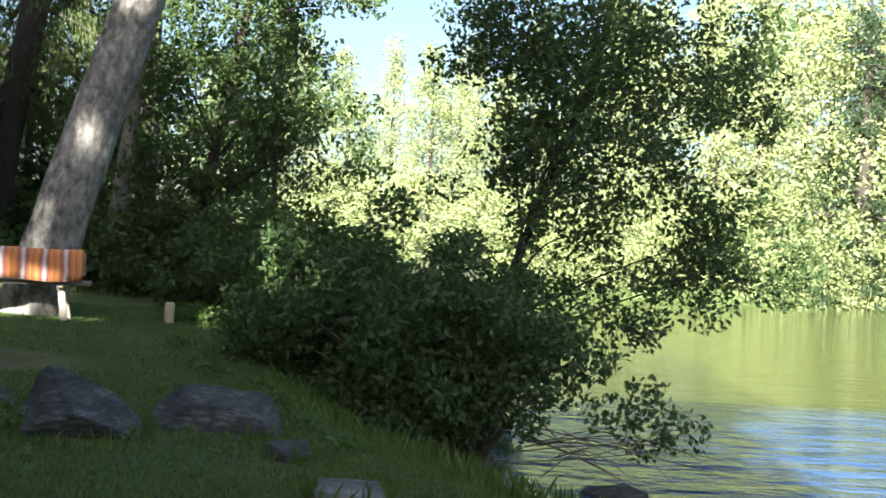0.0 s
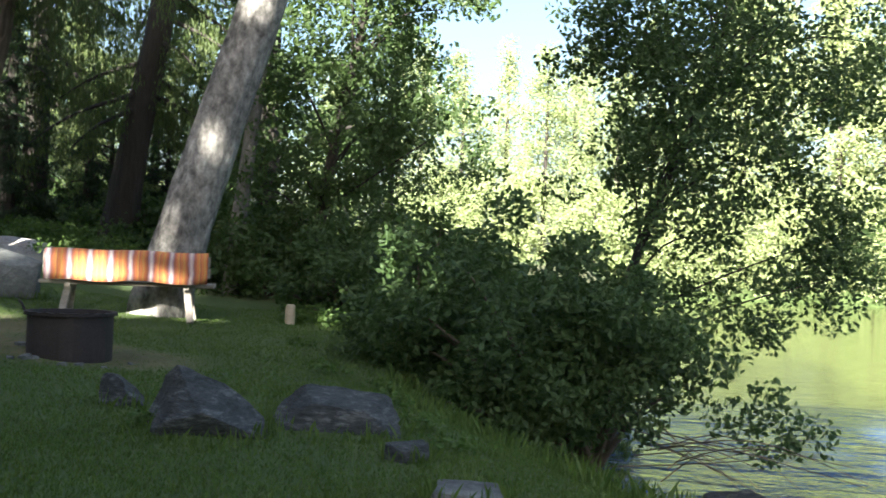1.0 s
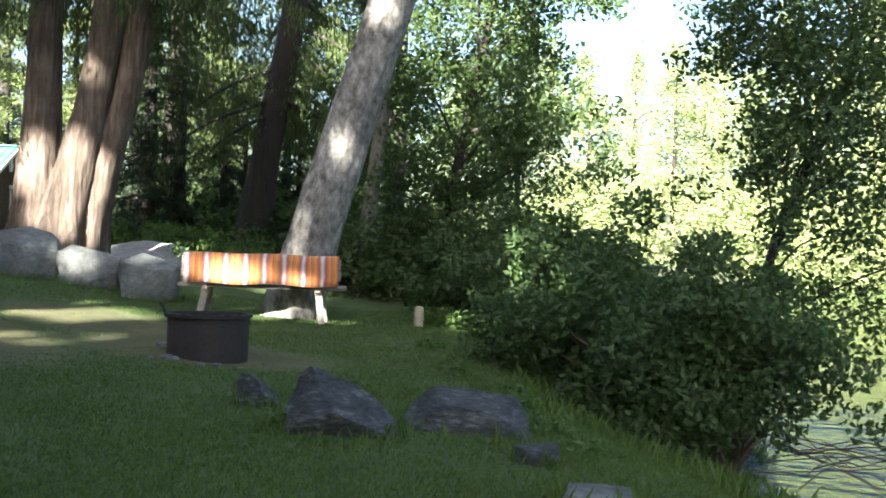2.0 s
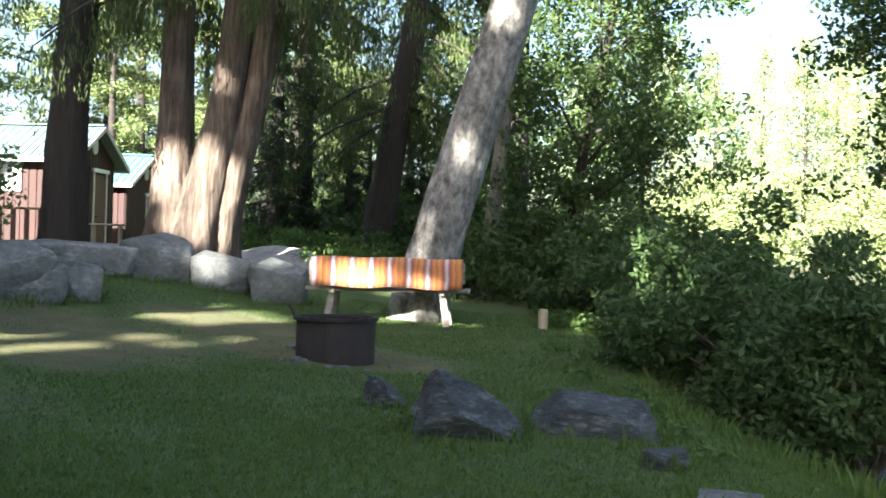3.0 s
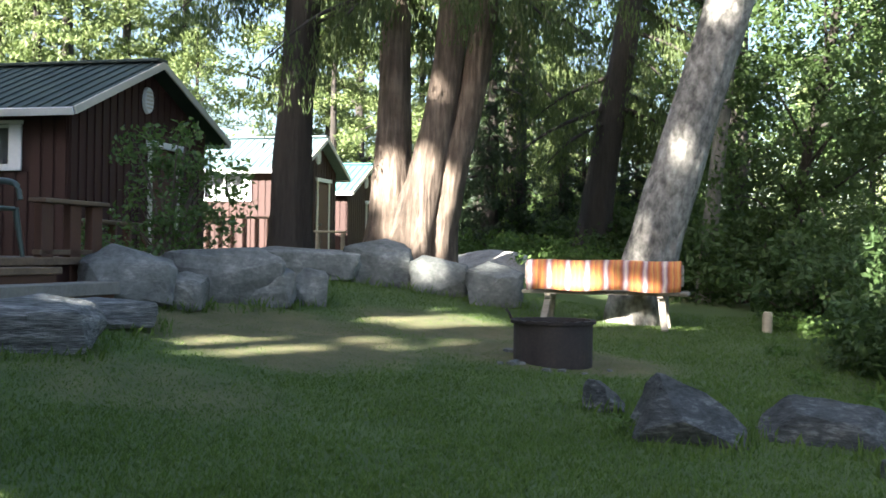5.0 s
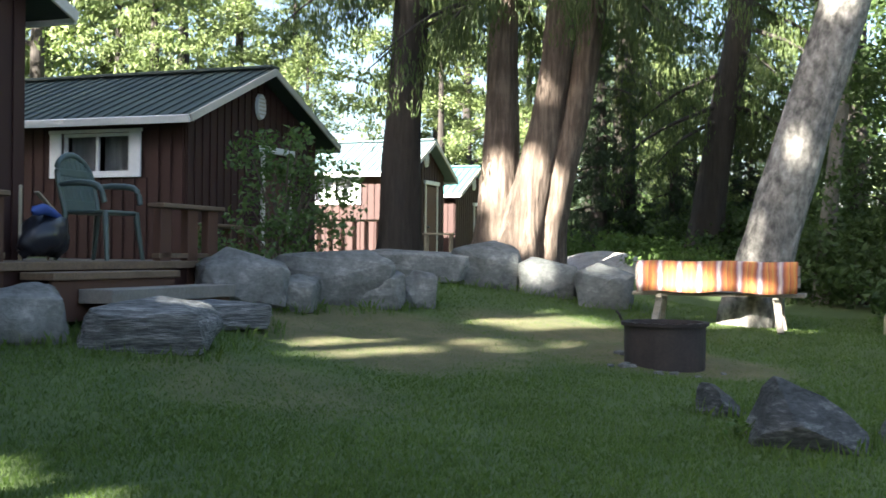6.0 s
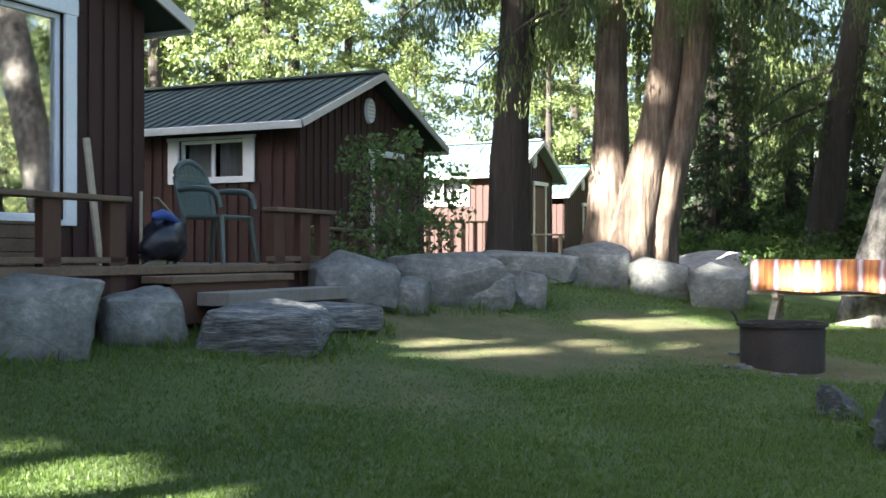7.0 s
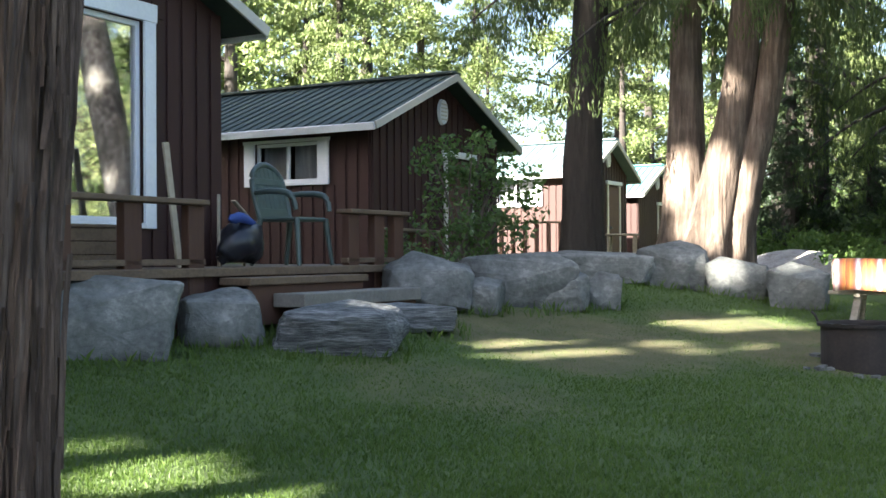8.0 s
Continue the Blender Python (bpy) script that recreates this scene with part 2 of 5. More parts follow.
def tube(points, sides=10, steps=6, rough=0.0, seed=0, ribs=0):
    """Vertices and quads of a tapered tube along a smooth line; rough makes it uneven, ribs gives it a fluted foot."""
    s = spine(points, steps)
    rng = np.random.default_rng(seed)
    d = np.gradient(s[:, :3], axis=0)
    d /= np.linalg.norm(d, axis=1)[:, None] + 1e-9
    ref = np.where(np.abs(d[:, 2:3]) > 0.9, [[1.0, 0, 0]], [[0, 0, 1.0]])
    u = np.cross(d, ref)
    u /= np.linalg.norm(u, axis=1)[:, None]
    w = np.cross(d, u)
    a = np.linspace(0, 2 * np.pi, sides, endpoint=False)
    r = s[:, 3][:, None] * np.ones(sides)
    if rough:
        ph = rng.uniform(0, 6.28, (5, 2))
        z = np.linspace(0, 1, len(s))[:, None]
        for k, (p1, p2) in enumerate(ph):
            r = r * (1 + rough * np.sin((k + 2) * a[None] + p1 + 3 * z * (k - 1)) * np.cos(7 * z * (k + 1) + p2) / (1 + 0.4 * k))
        r = r * (1 + 0.35 * rough * rng.normal(size=r.shape))
    if ribs:
        z = np.linspace(0, 1, len(s))[:, None]
        r = r * (1 + 0.22 * np.exp(-5 * z) * np.cos(ribs * a[None] + 1.0) + 0.05 * np.cos((2 * ribs + 1) * a[None]))
    v = s[:, None, :3] + r[..., None] * (np.cos(a)[None, :, None] * u[:, None] + np.sin(a)[None, :, None] * w[:, None])
    n = len(s)
    i, j = np.meshgrid(np.arange(n - 1), np.arange(sides), indexing="ij")
    k = (j + 1) % sides
    f = np.stack([i * sides + j, i * sides + k, (i + 1) * sides + k, (i + 1) * sides + j], -1).reshape(-1, 4)
    return v.reshape(-1, 3), f


def joined(pieces):
    vs, fs, n = [], [], 0
    for v, f in pieces:
        vs.append(v)
        fs.append(f + n)
        n += len(v)
    return np.concatenate(vs), np.concatenate(fs)


def leaves(centres, per, spread, size, seed=0, hang=0.0, aspect=0.55, vary=0.35):
    """Single folded leaves scattered in clumps. hang 1: they hang straight down."""
    rng = np.random.default_rng(seed)
    c = np.repeat(np.asarray(centres, float), per, axis=0)
    n = len(c)
    g = rng.normal(size=(n, 3))
    g *= (rng.uniform(0.2, 1.0, (n, 1)) ** 0.6) / (np.linalg.norm(g, axis=1)[:, None] + 1e-9)
    c = c + g * np.asarray(spread)
    a = rng.normal(size=(n, 3))
    a[:, 2] -= 0.5
    a /= np.linalg.norm(a, axis=1)[:, None]
    a = a * (1 - hang) + np.array([0, 0, -1.0]) * hang + 1e-6
    a /= np.linalg.norm(a, axis=1)[:, None]
    b = np.cross(a, rng.normal(size=(n, 3)))
    b /= np.linalg.norm(b, axis=1)[:, None] + 1e-9
    nn = np.cross(a, b)
    l = size * rng.uniform(1 - vary, 1 + vary, (n, 1))
    w = l * aspect
    v = np.stack([c - a * l / 2, c + b * w / 2 + nn * w * 0.18, c + a * l / 2, c - b * w / 2 + nn * w * 0.18], 1).reshape(-1, 3)
    return v, np.arange(4 * n).reshape(-1, 4)


def blob(n, centre, radii, seed, hollow=0.5, lumps=0.35):
    """Clump centres in a lumpy shell with gaps."""
    rng = np.random.default_rng(seed)
    d = rng.normal(size=(n * 3, 3))
    d /= np.linalg.norm(d, axis=1)[:, None]
    k = rng.normal(size=(6, 3)) * 2.2
    ph = rng.uniform(0, 6.28, 6)
    bumpy = np.sin(d @ k.T + ph).sum(1) / 6
    r = (hollow + (1 - hollow) * rng.uniform(0, 1, n * 3) ** 0.5) * (1 + lumps * 2 * bumpy)
    keep = np.sin(d @ (k[::-1].T * 2.1) + ph).sum(1) > -1.6
    return (np.asarray(centre) + d * r[:, None] * np.asarray(radii))[keep][:n]


# ---- ground: a lawn that climbs to the cabins and falls to the river ----
WATER = -0.8


def smooth(a, b, x):
    t = np.clip((x - a) / (b - a), 0, 1)
    return t * t * (3 - 2 * t)


def shore(y):
    return 0.9 + np.where(y > 9.5, 0.06 * (y - 9.5), 0.62 * (9.5 - y))


def height(x, y):
    x, y = np.asarray(x, float), np.asarray(y, float)
    s = -0.9 * x + 0.43 * y
    land = 0.05 + 0.055 * (s - 4.6) + 0.10 * np.maximum(0, -x - 5.5)
    land = np.where(land > 0.75, 0.75 + 0.35 * np.tanh((land - 0.75) / 0.5), land)
    land = np.where(land < -0.1, -0.1 + 0.2 * np.tanh((land + 0.1) / 0.2), land)
    land = land + 0.025 * np.sin(1.3 * x + 0.6 * y) * np.sin(0.9 * y - 0.5 * x) + 0.012 * np.sin(4.1 * x + 1) * np.sin(3.7 * y)
    e = shore(y) - x
    bed = -1.05 - 1.0 * smooth(0, 6, -e)
    near = bed + (land - bed) * smooth(-0.5, 3.0, e)
    far = bed + (0.4 - bed) * smooth(70, 75, y + 1.5 * np.sin(x * 0.11))
    return np.maximum(near, far)


def worn(x, y):
    """How bare the ground is: trodden between ring and boulders, under the trees and on the river bed."""
    w = np.zeros_like(np.asarray(x, float))
    for cx, cy, rx_, ry_ in ((-6.6, 8.2, 1.9, 1.5), (-4.4, 9.4, 1.5, 1.0), (-6.0, 10.4, 1.3, 1.2), (-5.6, 5.6, 1.4, 0.9), (-6.2, 7.4, 1.2, 0.7)):
        d = ((x - cx) / rx_) ** 2 + ((y - cy) / ry_) ** 2
        w = np.maximum(w, (0.55 if cy < 6 else 1.0) * (1 - smooth(0.2, 1.3, d)))
    w = np.maximum(w, (1 - smooth(0.3, 1.1, shore(y) - x)) * (y < 40))
    return np.maximum(w, 0.8 * smooth(15, 19, y) * (y < 60))


def hgt(x, y):
    return float(height(x, y))


radii = np.concatenate([[0.02], np.arange(0.3, 20, 0.14), 20 * 1.045 ** np.arange(0, 100)])
angles = np.radians(np.arange(0, 360, 1.0))
rr, aa = np.meshgrid(radii, angles, indexing="ij")
gx, gy = rr * np.cos(aa), rr * np.sin(aa)
gv = np.stack([gx, gy, height(gx, gy)], -1).reshape(-1, 3)
ni, nj = len(radii), len(angles)
ii, jj = np.meshgrid(np.arange(ni - 1), np.arange(nj), indexing="ij")
kk = (jj + 1) % nj
gf = np.stack([ii * nj + jj, (ii + 1) * nj + jj, (ii + 1) * nj + kk, ii * nj + kk], -1).reshape(-1, 4)
ground = new("ground", mesh_from("ground", gv, gf, M_GROUND, True))
bare = ground.data.attributes.new("bare", "FLOAT", "POINT")
bare.data.foreach_set("value", worn(gx, gy).ravel().astype(np.float32))
tagged(ground, "uneven shaded lawn with bare soil patches sloping to the river", "lawn", kind="structure")
wbm = bmesh.new()
bmesh.ops.create_grid(wbm, x_segments=2, y_segments=2, size=1)
bmesh.ops.transform(wbm, verts=wbm.verts, matrix=Matrix.Translation((75, 10, WATER)) @ Matrix.Diagonal((78, 110, 1, 1)))
wme = bpy.data.meshes.new("river")
wbm.to_mesh(wme)
wbm.free()
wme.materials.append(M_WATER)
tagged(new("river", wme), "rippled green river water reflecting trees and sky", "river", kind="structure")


# ---- cabins ----
def boards_material(name, dark, light):
    m, nt, b = material(name, 0.75)
    o = nt.nodes.new("ShaderNodeObjectInfo")
    v = coords(nt, (1, 1, 0.07))
    f = mix(nt, 0.5, noise_tex(nt, v, 30, 5, 0.7), noise_tex(nt, coords(nt), 1.4, 4))
    col = ramp(nt, f, [(0.25, dark), (0.75, light)])
    col = mix(nt, 0.3, col, mix(nt, o.outputs["Random"], dark, light))
    link(nt, col, b.inputs["Base Color"])
    bump(nt, b, f, 0.4, 0.01)
    return m


M_WALL = boards_material("dark_red_boards", (0.022, 0.0068, 0.0046), (0.045, 0.0135, 0.0092))
M_RAIL = boards_material("red_brown_timber", (0.05, 0.022, 0.014), (0.11, 0.05, 0.028))
M_DECK = two_scale("weathered_deck", [(0.3, (0.07, 0.045, 0.028)), (0.7, (0.19, 0.13, 0.08))], 3, 30, 0.75, 0.3, 0.01)
M_STEP = two_scale("grey_worn_step", [(0.3, (0.12, 0.11, 0.095)), (0.7, (0.26, 0.245, 0.215))], 3, 30, 0.85, 0.3, 0.01)
M_TRIM = two_scale("white_paint", [(0.3, (0.62, 0.64, 0.66)), (0.7, (0.80, 0.81, 0.82))], 2, 30, 0.5, 0.1, 0.004)
M_FASCIA = two_scale("cream_paint", [(0.3, (0.45, 0.42, 0.36)), (0.7, (0.62, 0.59, 0.52))], 2, 30, 0.6, 0.1, 0.004)
M_CURTAIN = two_scale("net_curtain", [(0.35, (0.35, 0.37, 0.40)), (0.65, (0.7, 0.72, 0.75))], 4, 9, 0.9, 0.3, 0.02, (6, 6, 0.6))
M_ROOM = two_scale("room_inside", [(0.3, (0.03, 0.025, 0.02)), (0.7, (0.07, 0.06, 0.05))], 1, 8)


def roof_material(name, dark, light):
    m, nt, b = material(name, 0.7, 0.0)
    v = coords(nt)
    f = mix(nt, 0.4, noise_tex(nt, v, 1.2, 4), noise_tex(nt, v, 22, 5, 0.7))
    link(nt, ramp(nt, f, [(0.3, dark), (0.7, light)]), b.inputs["Base Color"])
    bump(nt, b, f, 0.15, 0.01)
    return m


M_ROOF = roof_material("green_metal_roof", (0.018, 0.030, 0.025), (0.045, 0.064, 0.055))
# the green roof in sun: its glare is painted in as lighter colour
M_ROOF_GLARE = roof_material("sun_glare_roof", (0.07, 0.115, 0.125), (0.15, 0.21, 0.225))
M_ROOF_TEAL = roof_material("teal_metal_roof", (0.05, 0.15, 0.155), (0.10, 0.24, 0.245))


def glass_material():
    """Clear glass with a glossy share mixed in to strengthen its reflections."""
    m, nt, b = material("window_glass", 0.02)
    b.inputs["Base Color"].default_value = (0.9, 0.95, 0.95, 1)
    b.inputs["Transmission Weight"].default_value = 1.0
    b.inputs["IOR"].default_value = 1.5
    g = node(nt, "ShaderNodeBsdfGlossy", Roughness=0.02)
    s = node(nt, "ShaderNodeMixShader", Fac=0.35)
    link(nt, b.outputs[0], s.inputs[1])
    link(nt, g.outputs[0], s.inputs[2])
    link(nt, s.outputs[0], nt.nodes["Material Output"].inputs[0])
    return m


M_GLASS = glass_material()
M_CLEAR, _nt, _b = material("clear_glass", 0.02)
_b.inputs["Transmission Weight"].default_value = 1.0
_b.inputs["IOR"].default_value = 1.12
CAB_TURN = 106.0
D1, D2 = Vector((-0.961, -0.276, 0)), Vector((-0.276, 0.961, 0))


def wall_with_hole(along, tall, thick, hole, mat, parent, m, name="wall"):
    """A wall of length `along` in local x, with one opening (x0, x1, z0, z1) or none; m lays it into the cabin."""
    if not hole:
        return part(name, box((along, thick, tall), (along / 2, thick / 2, tall / 2), 0, m), mat, parent)
    x0, x1, z0, z1 = hole
    bm = bmesh.new()
    grid = {}
    for k, y in enumerate((0, thick)):
        for i, (x, z) in enumerate(((0, 0), (along, 0), (along, tall), (0, tall), (x0, z0), (x1, z0), (x1, z1), (x0, z1))):
            grid[k, i] = bm.verts.new(m @ Vector((x, y, z)))
    for k in (0, 1):
        for i in range(4):
            j = (i + 1) % 4
            bm.faces.new((grid[k, i], grid[k, j], grid[k, 4 + j], grid[k, 4 + i]))
    for o in (0, 4):
        for i in range(4):
            j = (i + 1) % 4
            bm.faces.new((grid[0, o + i], grid[0, o + j], grid[1, o + j], grid[1, o + i]))
    bmesh.ops.recalc_face_normals(bm, faces=bm.faces)
    return part(name, bm, mat, parent)


def battens(along, z0, z1, step, parent, m, skip=(), gable=None):
    """Upright boards proud of a wall, each one a piece."""
    x = step / 2
    while x < along:
        top = z1 if gable is None else gable(x)
        low = z0
        spans = [(low, top)]
        for a, b, c, d in skip:
            if a - 0.09 < x < b + 0.09:
                spans = [(low, c), (d, top)]
        for low, top in spans:
            if top - low > 0.08:
                part("board", box((step * 0.72, 0.022, top - low), (x, -0.011, (low + top) / 2), 0.004, m), M_WALL, parent)
        x += step


def cabin_window(parent, m, x0, x1, z0, z1, side=0.14, mullion=True, curtain=True, head=0.05):
    """Window in a wall's opening: outer trim, sash, glass and a curtain. Local x along the wall, y into it."""
    w = thing("window", label="white framed cabin window with net curtain")
    w.parent = parent
    del w["label"]
    t = 0.035
    for a, b, c, d, n in ((x0 - side, x0, z0 - 0.05, z1, "trim"), (x1, x1 + side, z0 - 0.05, z1, "trim"),
                          (x0 - side - 0.02, x1 + side + 0.02, z1 + 0.002, z1 + head, "trim"), (x0, x1, z0 - 0.05, z0, "sill")):
        part(n, box((b - a, t, d - c), ((a + b) / 2, -t / 2 - 0.024, (c + d) / 2), 0.005, m), M_TRIM, w, "white painted trim")
    bars = [(x0, x0 + 0.05, z0, z1), (x1 - 0.05, x1, z0, z1), (x0 + 0.05, x1 - 0.05, z0, z0 + 0.05), (x0 + 0.05, x1 - 0.05, z1 - 0.05, z1)]
    if mullion:
        xm = (x0 + x1) / 2
        bars.append((xm - 0.025, xm + 0.025, z0 + 0.05, z1 - 0.05))
    for a, b, c, d in bars:
        part("sash", box((b - a, 0.05, d - c), ((a + b) / 2, 0.035, (c + d) / 2), 0.004, m), M_TRIM, w)
    pane = part("pane", box((x1 - x0 - 0.08, 0.006, z1 - z0 - 0.08), ((x0 + x1) / 2, 0.04, (z0 + z1) / 2), 0, m), M_CLEAR if curtain else M_GLASS, w, "clear window glass" if curtain else "reflecting window glass")
    pane.visible_shadow = False
    if curtain:
        bm = bmesh.new()
        n = 24
        xs = np.linspace(x0 + 0.05, x1 - 0.05, n)
        rows = [[bm.verts.new(m @ Vector((x, 0.16 + 0.02 * math.sin(9 * i * 0.6), z))) for i, x in enumerate(xs)] for z in (z0, z1)]
        for i in range(n - 1):
            if abs(i - n // 2) > 1:
                bm.faces.new((rows[0][i], rows[0][i + 1], rows[1][i + 1], rows[1][i]))
        bmesh.ops.solidify(bm, geom=bm.faces[:], thickness=0.004)
        part("curtain", bm, M_CURTAIN, w, "pale net curtain behind glass")
    return w


def roof_half(parent, width, rise, ridge, over, thick, side, mat, name="roof"):
    """One slope over local y from -over to ridge + over; side 0 climbs from x = 0, side 1 from x = width."""
    half = width / 2
    slope = math.atan2(rise, half)
    run = (half + 0.35) / math.cos(slope)
    sgn = 1 if side == 0 else -1
    m = Matrix.Translation((half, 0, rise)) @ Matrix.Rotation(-sgn * slope, 4, "Y")
    bm = box((run, ridge + 2 * over, thick), (-sgn * run / 2, ridge / 2, thick / 2), 0.004, m)
    return part(name, bm, mat, parent), m, run, sgn


def cabin(place, length, width, tall, rise, label, window=None, ribs=True, door=None, gable_vent=True, front=None, roof=None):
    """A gabled cabin. Local x runs along the gable, y along the long side, z up; the long side at x = 0 faces the lawn."""
    roof = roof or M_ROOF
    c = thing("cabin", place, CAB_TURN, label, "cabin", "riverside cabins")
    thick = 0.12
    side_m = Matrix(((0, 1, 0, 0), (1, 0, 0, 0), (0, 0, 1, 0), (0, 0, 0, 1)))
    wall = wall_with_hole(length, tall, thick, window, M_WALL, c, side_m)
    battens(length, 0, tall, 0.2, wall, side_m, [(window[0] - 0.2, window[1] + 0.2, window[2] - 0.06, window[3] + 0.06)] if window else ())
    if window:
        cabin_window(c, side_m, *window, side=0.2)
    wall_with_hole(length, tall, thick, None, M_WALL, c, Matrix.Translation((width - thick, 0, 0)) @ side_m)
    # gable ends, the front one with an opening where there is a front window
    for y, hole in ((0, front), (length - thick, None)):
        m = Matrix.Translation((thick + 0.002, y, 0))
        inner = width - 2 * thick - 0.004
        g = wall_with_hole(inner, tall, thick, hole and (hole[0] - thick, hole[1] - thick, hole[2], hole[3]), M_WALL, c, m, "gable_wall")
        bm = bmesh.new()
        prof = [(0.05, tall), (width - 0.05, tall), (width / 2, tall + rise - 0.03)]
        lo = [bm.verts.new((x, y, z)) for x, z in prof]
        hi = [bm.verts.new((x, y + thick, z)) for x, z in prof]
        bm.faces.new(lo), bm.faces.new(hi[::-1])
        for i in range(3):
            bm.faces.new((lo[i], hi[i], hi[(i + 1) % 3], lo[(i + 1) % 3]))
        bmesh.ops.recalc_face_normals(bm, faces=bm.faces)
        part("gable_top", bm, M_WALL, c)
        if y == 0:
            skip = [(door[0] - 0.1, door[1] + 0.1, 0, door[2] + 0.1)] if door else ()
            if front:
                skip = [(front[0] - 0.14, front[1] + 0.14, front[2] - 0.06, front[3] + 0.06)]
                cabin_window(c, Matrix(), *front, mullion=False, curtain=False, head=0.17)
            battens(width, 0, tall, 0.2, g, Matrix(), skip, lambda x: tall + rise * (1 - abs(x - width / 2) / (width / 2)) - 0.06)
    # floor slab and roof
    part("floor", box((width - 2 * thick, length - 2 * thick, 0.1), (width / 2, length / 2, 0.05), 0), M_ROOM, c)
    for side in (0, 1):
        r, m, run, sgn = roof_half(c, width, rise, length, 0.3, 0.06, side, roof)
        r.location.z = tall
        if ribs:
            y = -0.2
            while y < length + 0.3:
                rib = part("rib", box((run, 0.03, 0.02), (-sgn * run / 2, y, 0.071), 0.004, m), roof, r)
                y += 0.22
        part("rake_board", box((run, 0.03, 0.11), (-sgn * run / 2, -0.317, 0.005), 0.004, m), M_FASCIA, r, "cream rake board")
        part("eave_board", box((0.03, length + 0.6, 0.11), (-sgn * (run + 0.016), length / 2, 0.0), 0.004, m), M_TRIM, r, "white eave board")
    part("ridge_cap", box((0.3, length + 0.62, 0.05), (width / 2, length / 2, tall + rise + 0.075), 0.01), roof, c)
    if gable_vent:
        bm = bmesh.new()
        bmesh.ops.create_cone(bm, cap_ends=True, segments=24, radius1=0.14, radius2=0.13, depth=0.05,
                              matrix=Matrix.Translation((width / 2, -0.05, tall + 0.32)) @ Matrix.Rotation(math.pi / 2, 4, "X") @ Matrix.Diagonal((1, 1.5, 1, 1)))
        v = part("gable_vent", bm, M_TRIM, c, "white oval vent")
        for k in range(5):
            part("slat", box((0.18, 0.012, 0.02), (width / 2, -0.082, tall + 0.2 + 0.06 * k), 0), M_FASCIA, v)
    if door:
        a, b, top = door
        d = part("door", box((b - a, 0.05, top), ((a + b) / 2, -0.026, top / 2), 0.006), M_RAIL, c, "brown cabin door")
        for x in (a - 0.05, b + 0.05):
            part("door_trim", box((0.09, 0.04, top + 0.06), (x, -0.045, top / 2 + 0.03), 0.004), M_FASCIA, d)
        part("door_trim", box((b - a + 0.3, 0.07, 0.1), ((a + b) / 2, -0.06, top + 0.11), 0.004), M_TRIM, d)
        bm = bmesh.new()
        bmesh.ops.create_uvsphere(bm, u_segments=12, v_segments=8, radius=0.035, matrix=Matrix.Translation((a + 0.08, -0.09, 1.0)))
        part("door_knob", bm, M_ROCK, d, smooth=True)
    return c


C2 = Vector((-12.08, 10.49, 0.62))
cabin(C2, 6.0, 4.1, 2.55, 0.85, "dark red board cabin with green ribbed metal roof", (0.91, 2.09, 1.68, 2.28), True, (2.2, 3.0, 2.1))
cabin((-17.5, 22.5, 0.9), 6.0, 3.0, 2.5, 0.78, "sunlit dark red cabin behind the big cedars", (1.4, 2.6, 1.6, 2.35), True, (1.5, 2.3, 2.1), roof=M_ROOF_GLARE)
cabin((-20.2, 28.6, 0.62), 6.0, 3.6, 2.55, 0.85, "distant red cabin with green metal roof", (1.4, 2.6, 1.6, 2.35), True, (1.9, 2.7, 2.1), roof=M_ROOF_TEAL)


K = Vector((-9.36, 6.15, 1.0))
cabin(K - D2 * 4.6, 6.0, 4.6, 2.58, 0.9, "near dark red board cabin with tall white window over the deck", None, True, None, False, (1.7, 3.5, 0.5, 2.33))


# ---- deck of the near cabin ----
DECK_Z = 1.1
P1 = Vector((-7.97, 4.98, 0))


def on_deck(s, depth, z=DECK_Z):
    p = P1 + D2 * s + D1 * depth
    return Vector((p.x, p.y, z))


def deck():
    d = thing("deck", on_deck(0, 0, 0), CAB_TURN, "low weathered timber deck with wide steps down to the lawn", "deck")
    s0, s1, deep = -3.6, 3.4, 2.4
    x = 0.07
    while x < deep:
        part("plank", box((s1 - s0, 0.13, 0.035), ((s0 + s1) / 2, x, DECK_Z - 0.0175), 0.004), M_DECK, d)
        x += 0.138
    part("rim_board", box((s1 - s0, 0.04, 0.07), ((s0 + s1) / 2, -0.024, DECK_Z - 0.04), 0.005), M_DECK, d, "weathered rim board")
    part("end_board", box((0.04, deep, 0.18), (s1 + 0.022, deep / 2, DECK_Z - 0.127), 0.005), M_DECK, d)
    # dark board added where only shade lies below the rim
    part("skirt", box((s1 - s0 - 0.1, 0.03, 0.62), ((s0 + s1) / 2, 0.04, DECK_Z - 0.35), 0.003), M_WALL, d, "dark red board standing for the shaded gap under the deck")
    for k, (a, b, z, tall) in enumerate(((0.25, 2.05, DECK_Z - 0.085, 0.065), (0.6, 2.55, DECK_Z - 0.225, 0.12))):
        t = part("step", box((b - a, 0.34, tall), ((a + b) / 2, -0.2 - 0.3 * k, z - tall / 2), 0.008), M_STEP if k else M_DECK, d, "worn timber step")
        part("riser", box((b - a - 0.06, 0.03, 0.34), ((a + b) / 2, -0.31 - 0.3 * k, z - tall - 0.172), 0.004), M_RAIL, t)
    return d


deck()


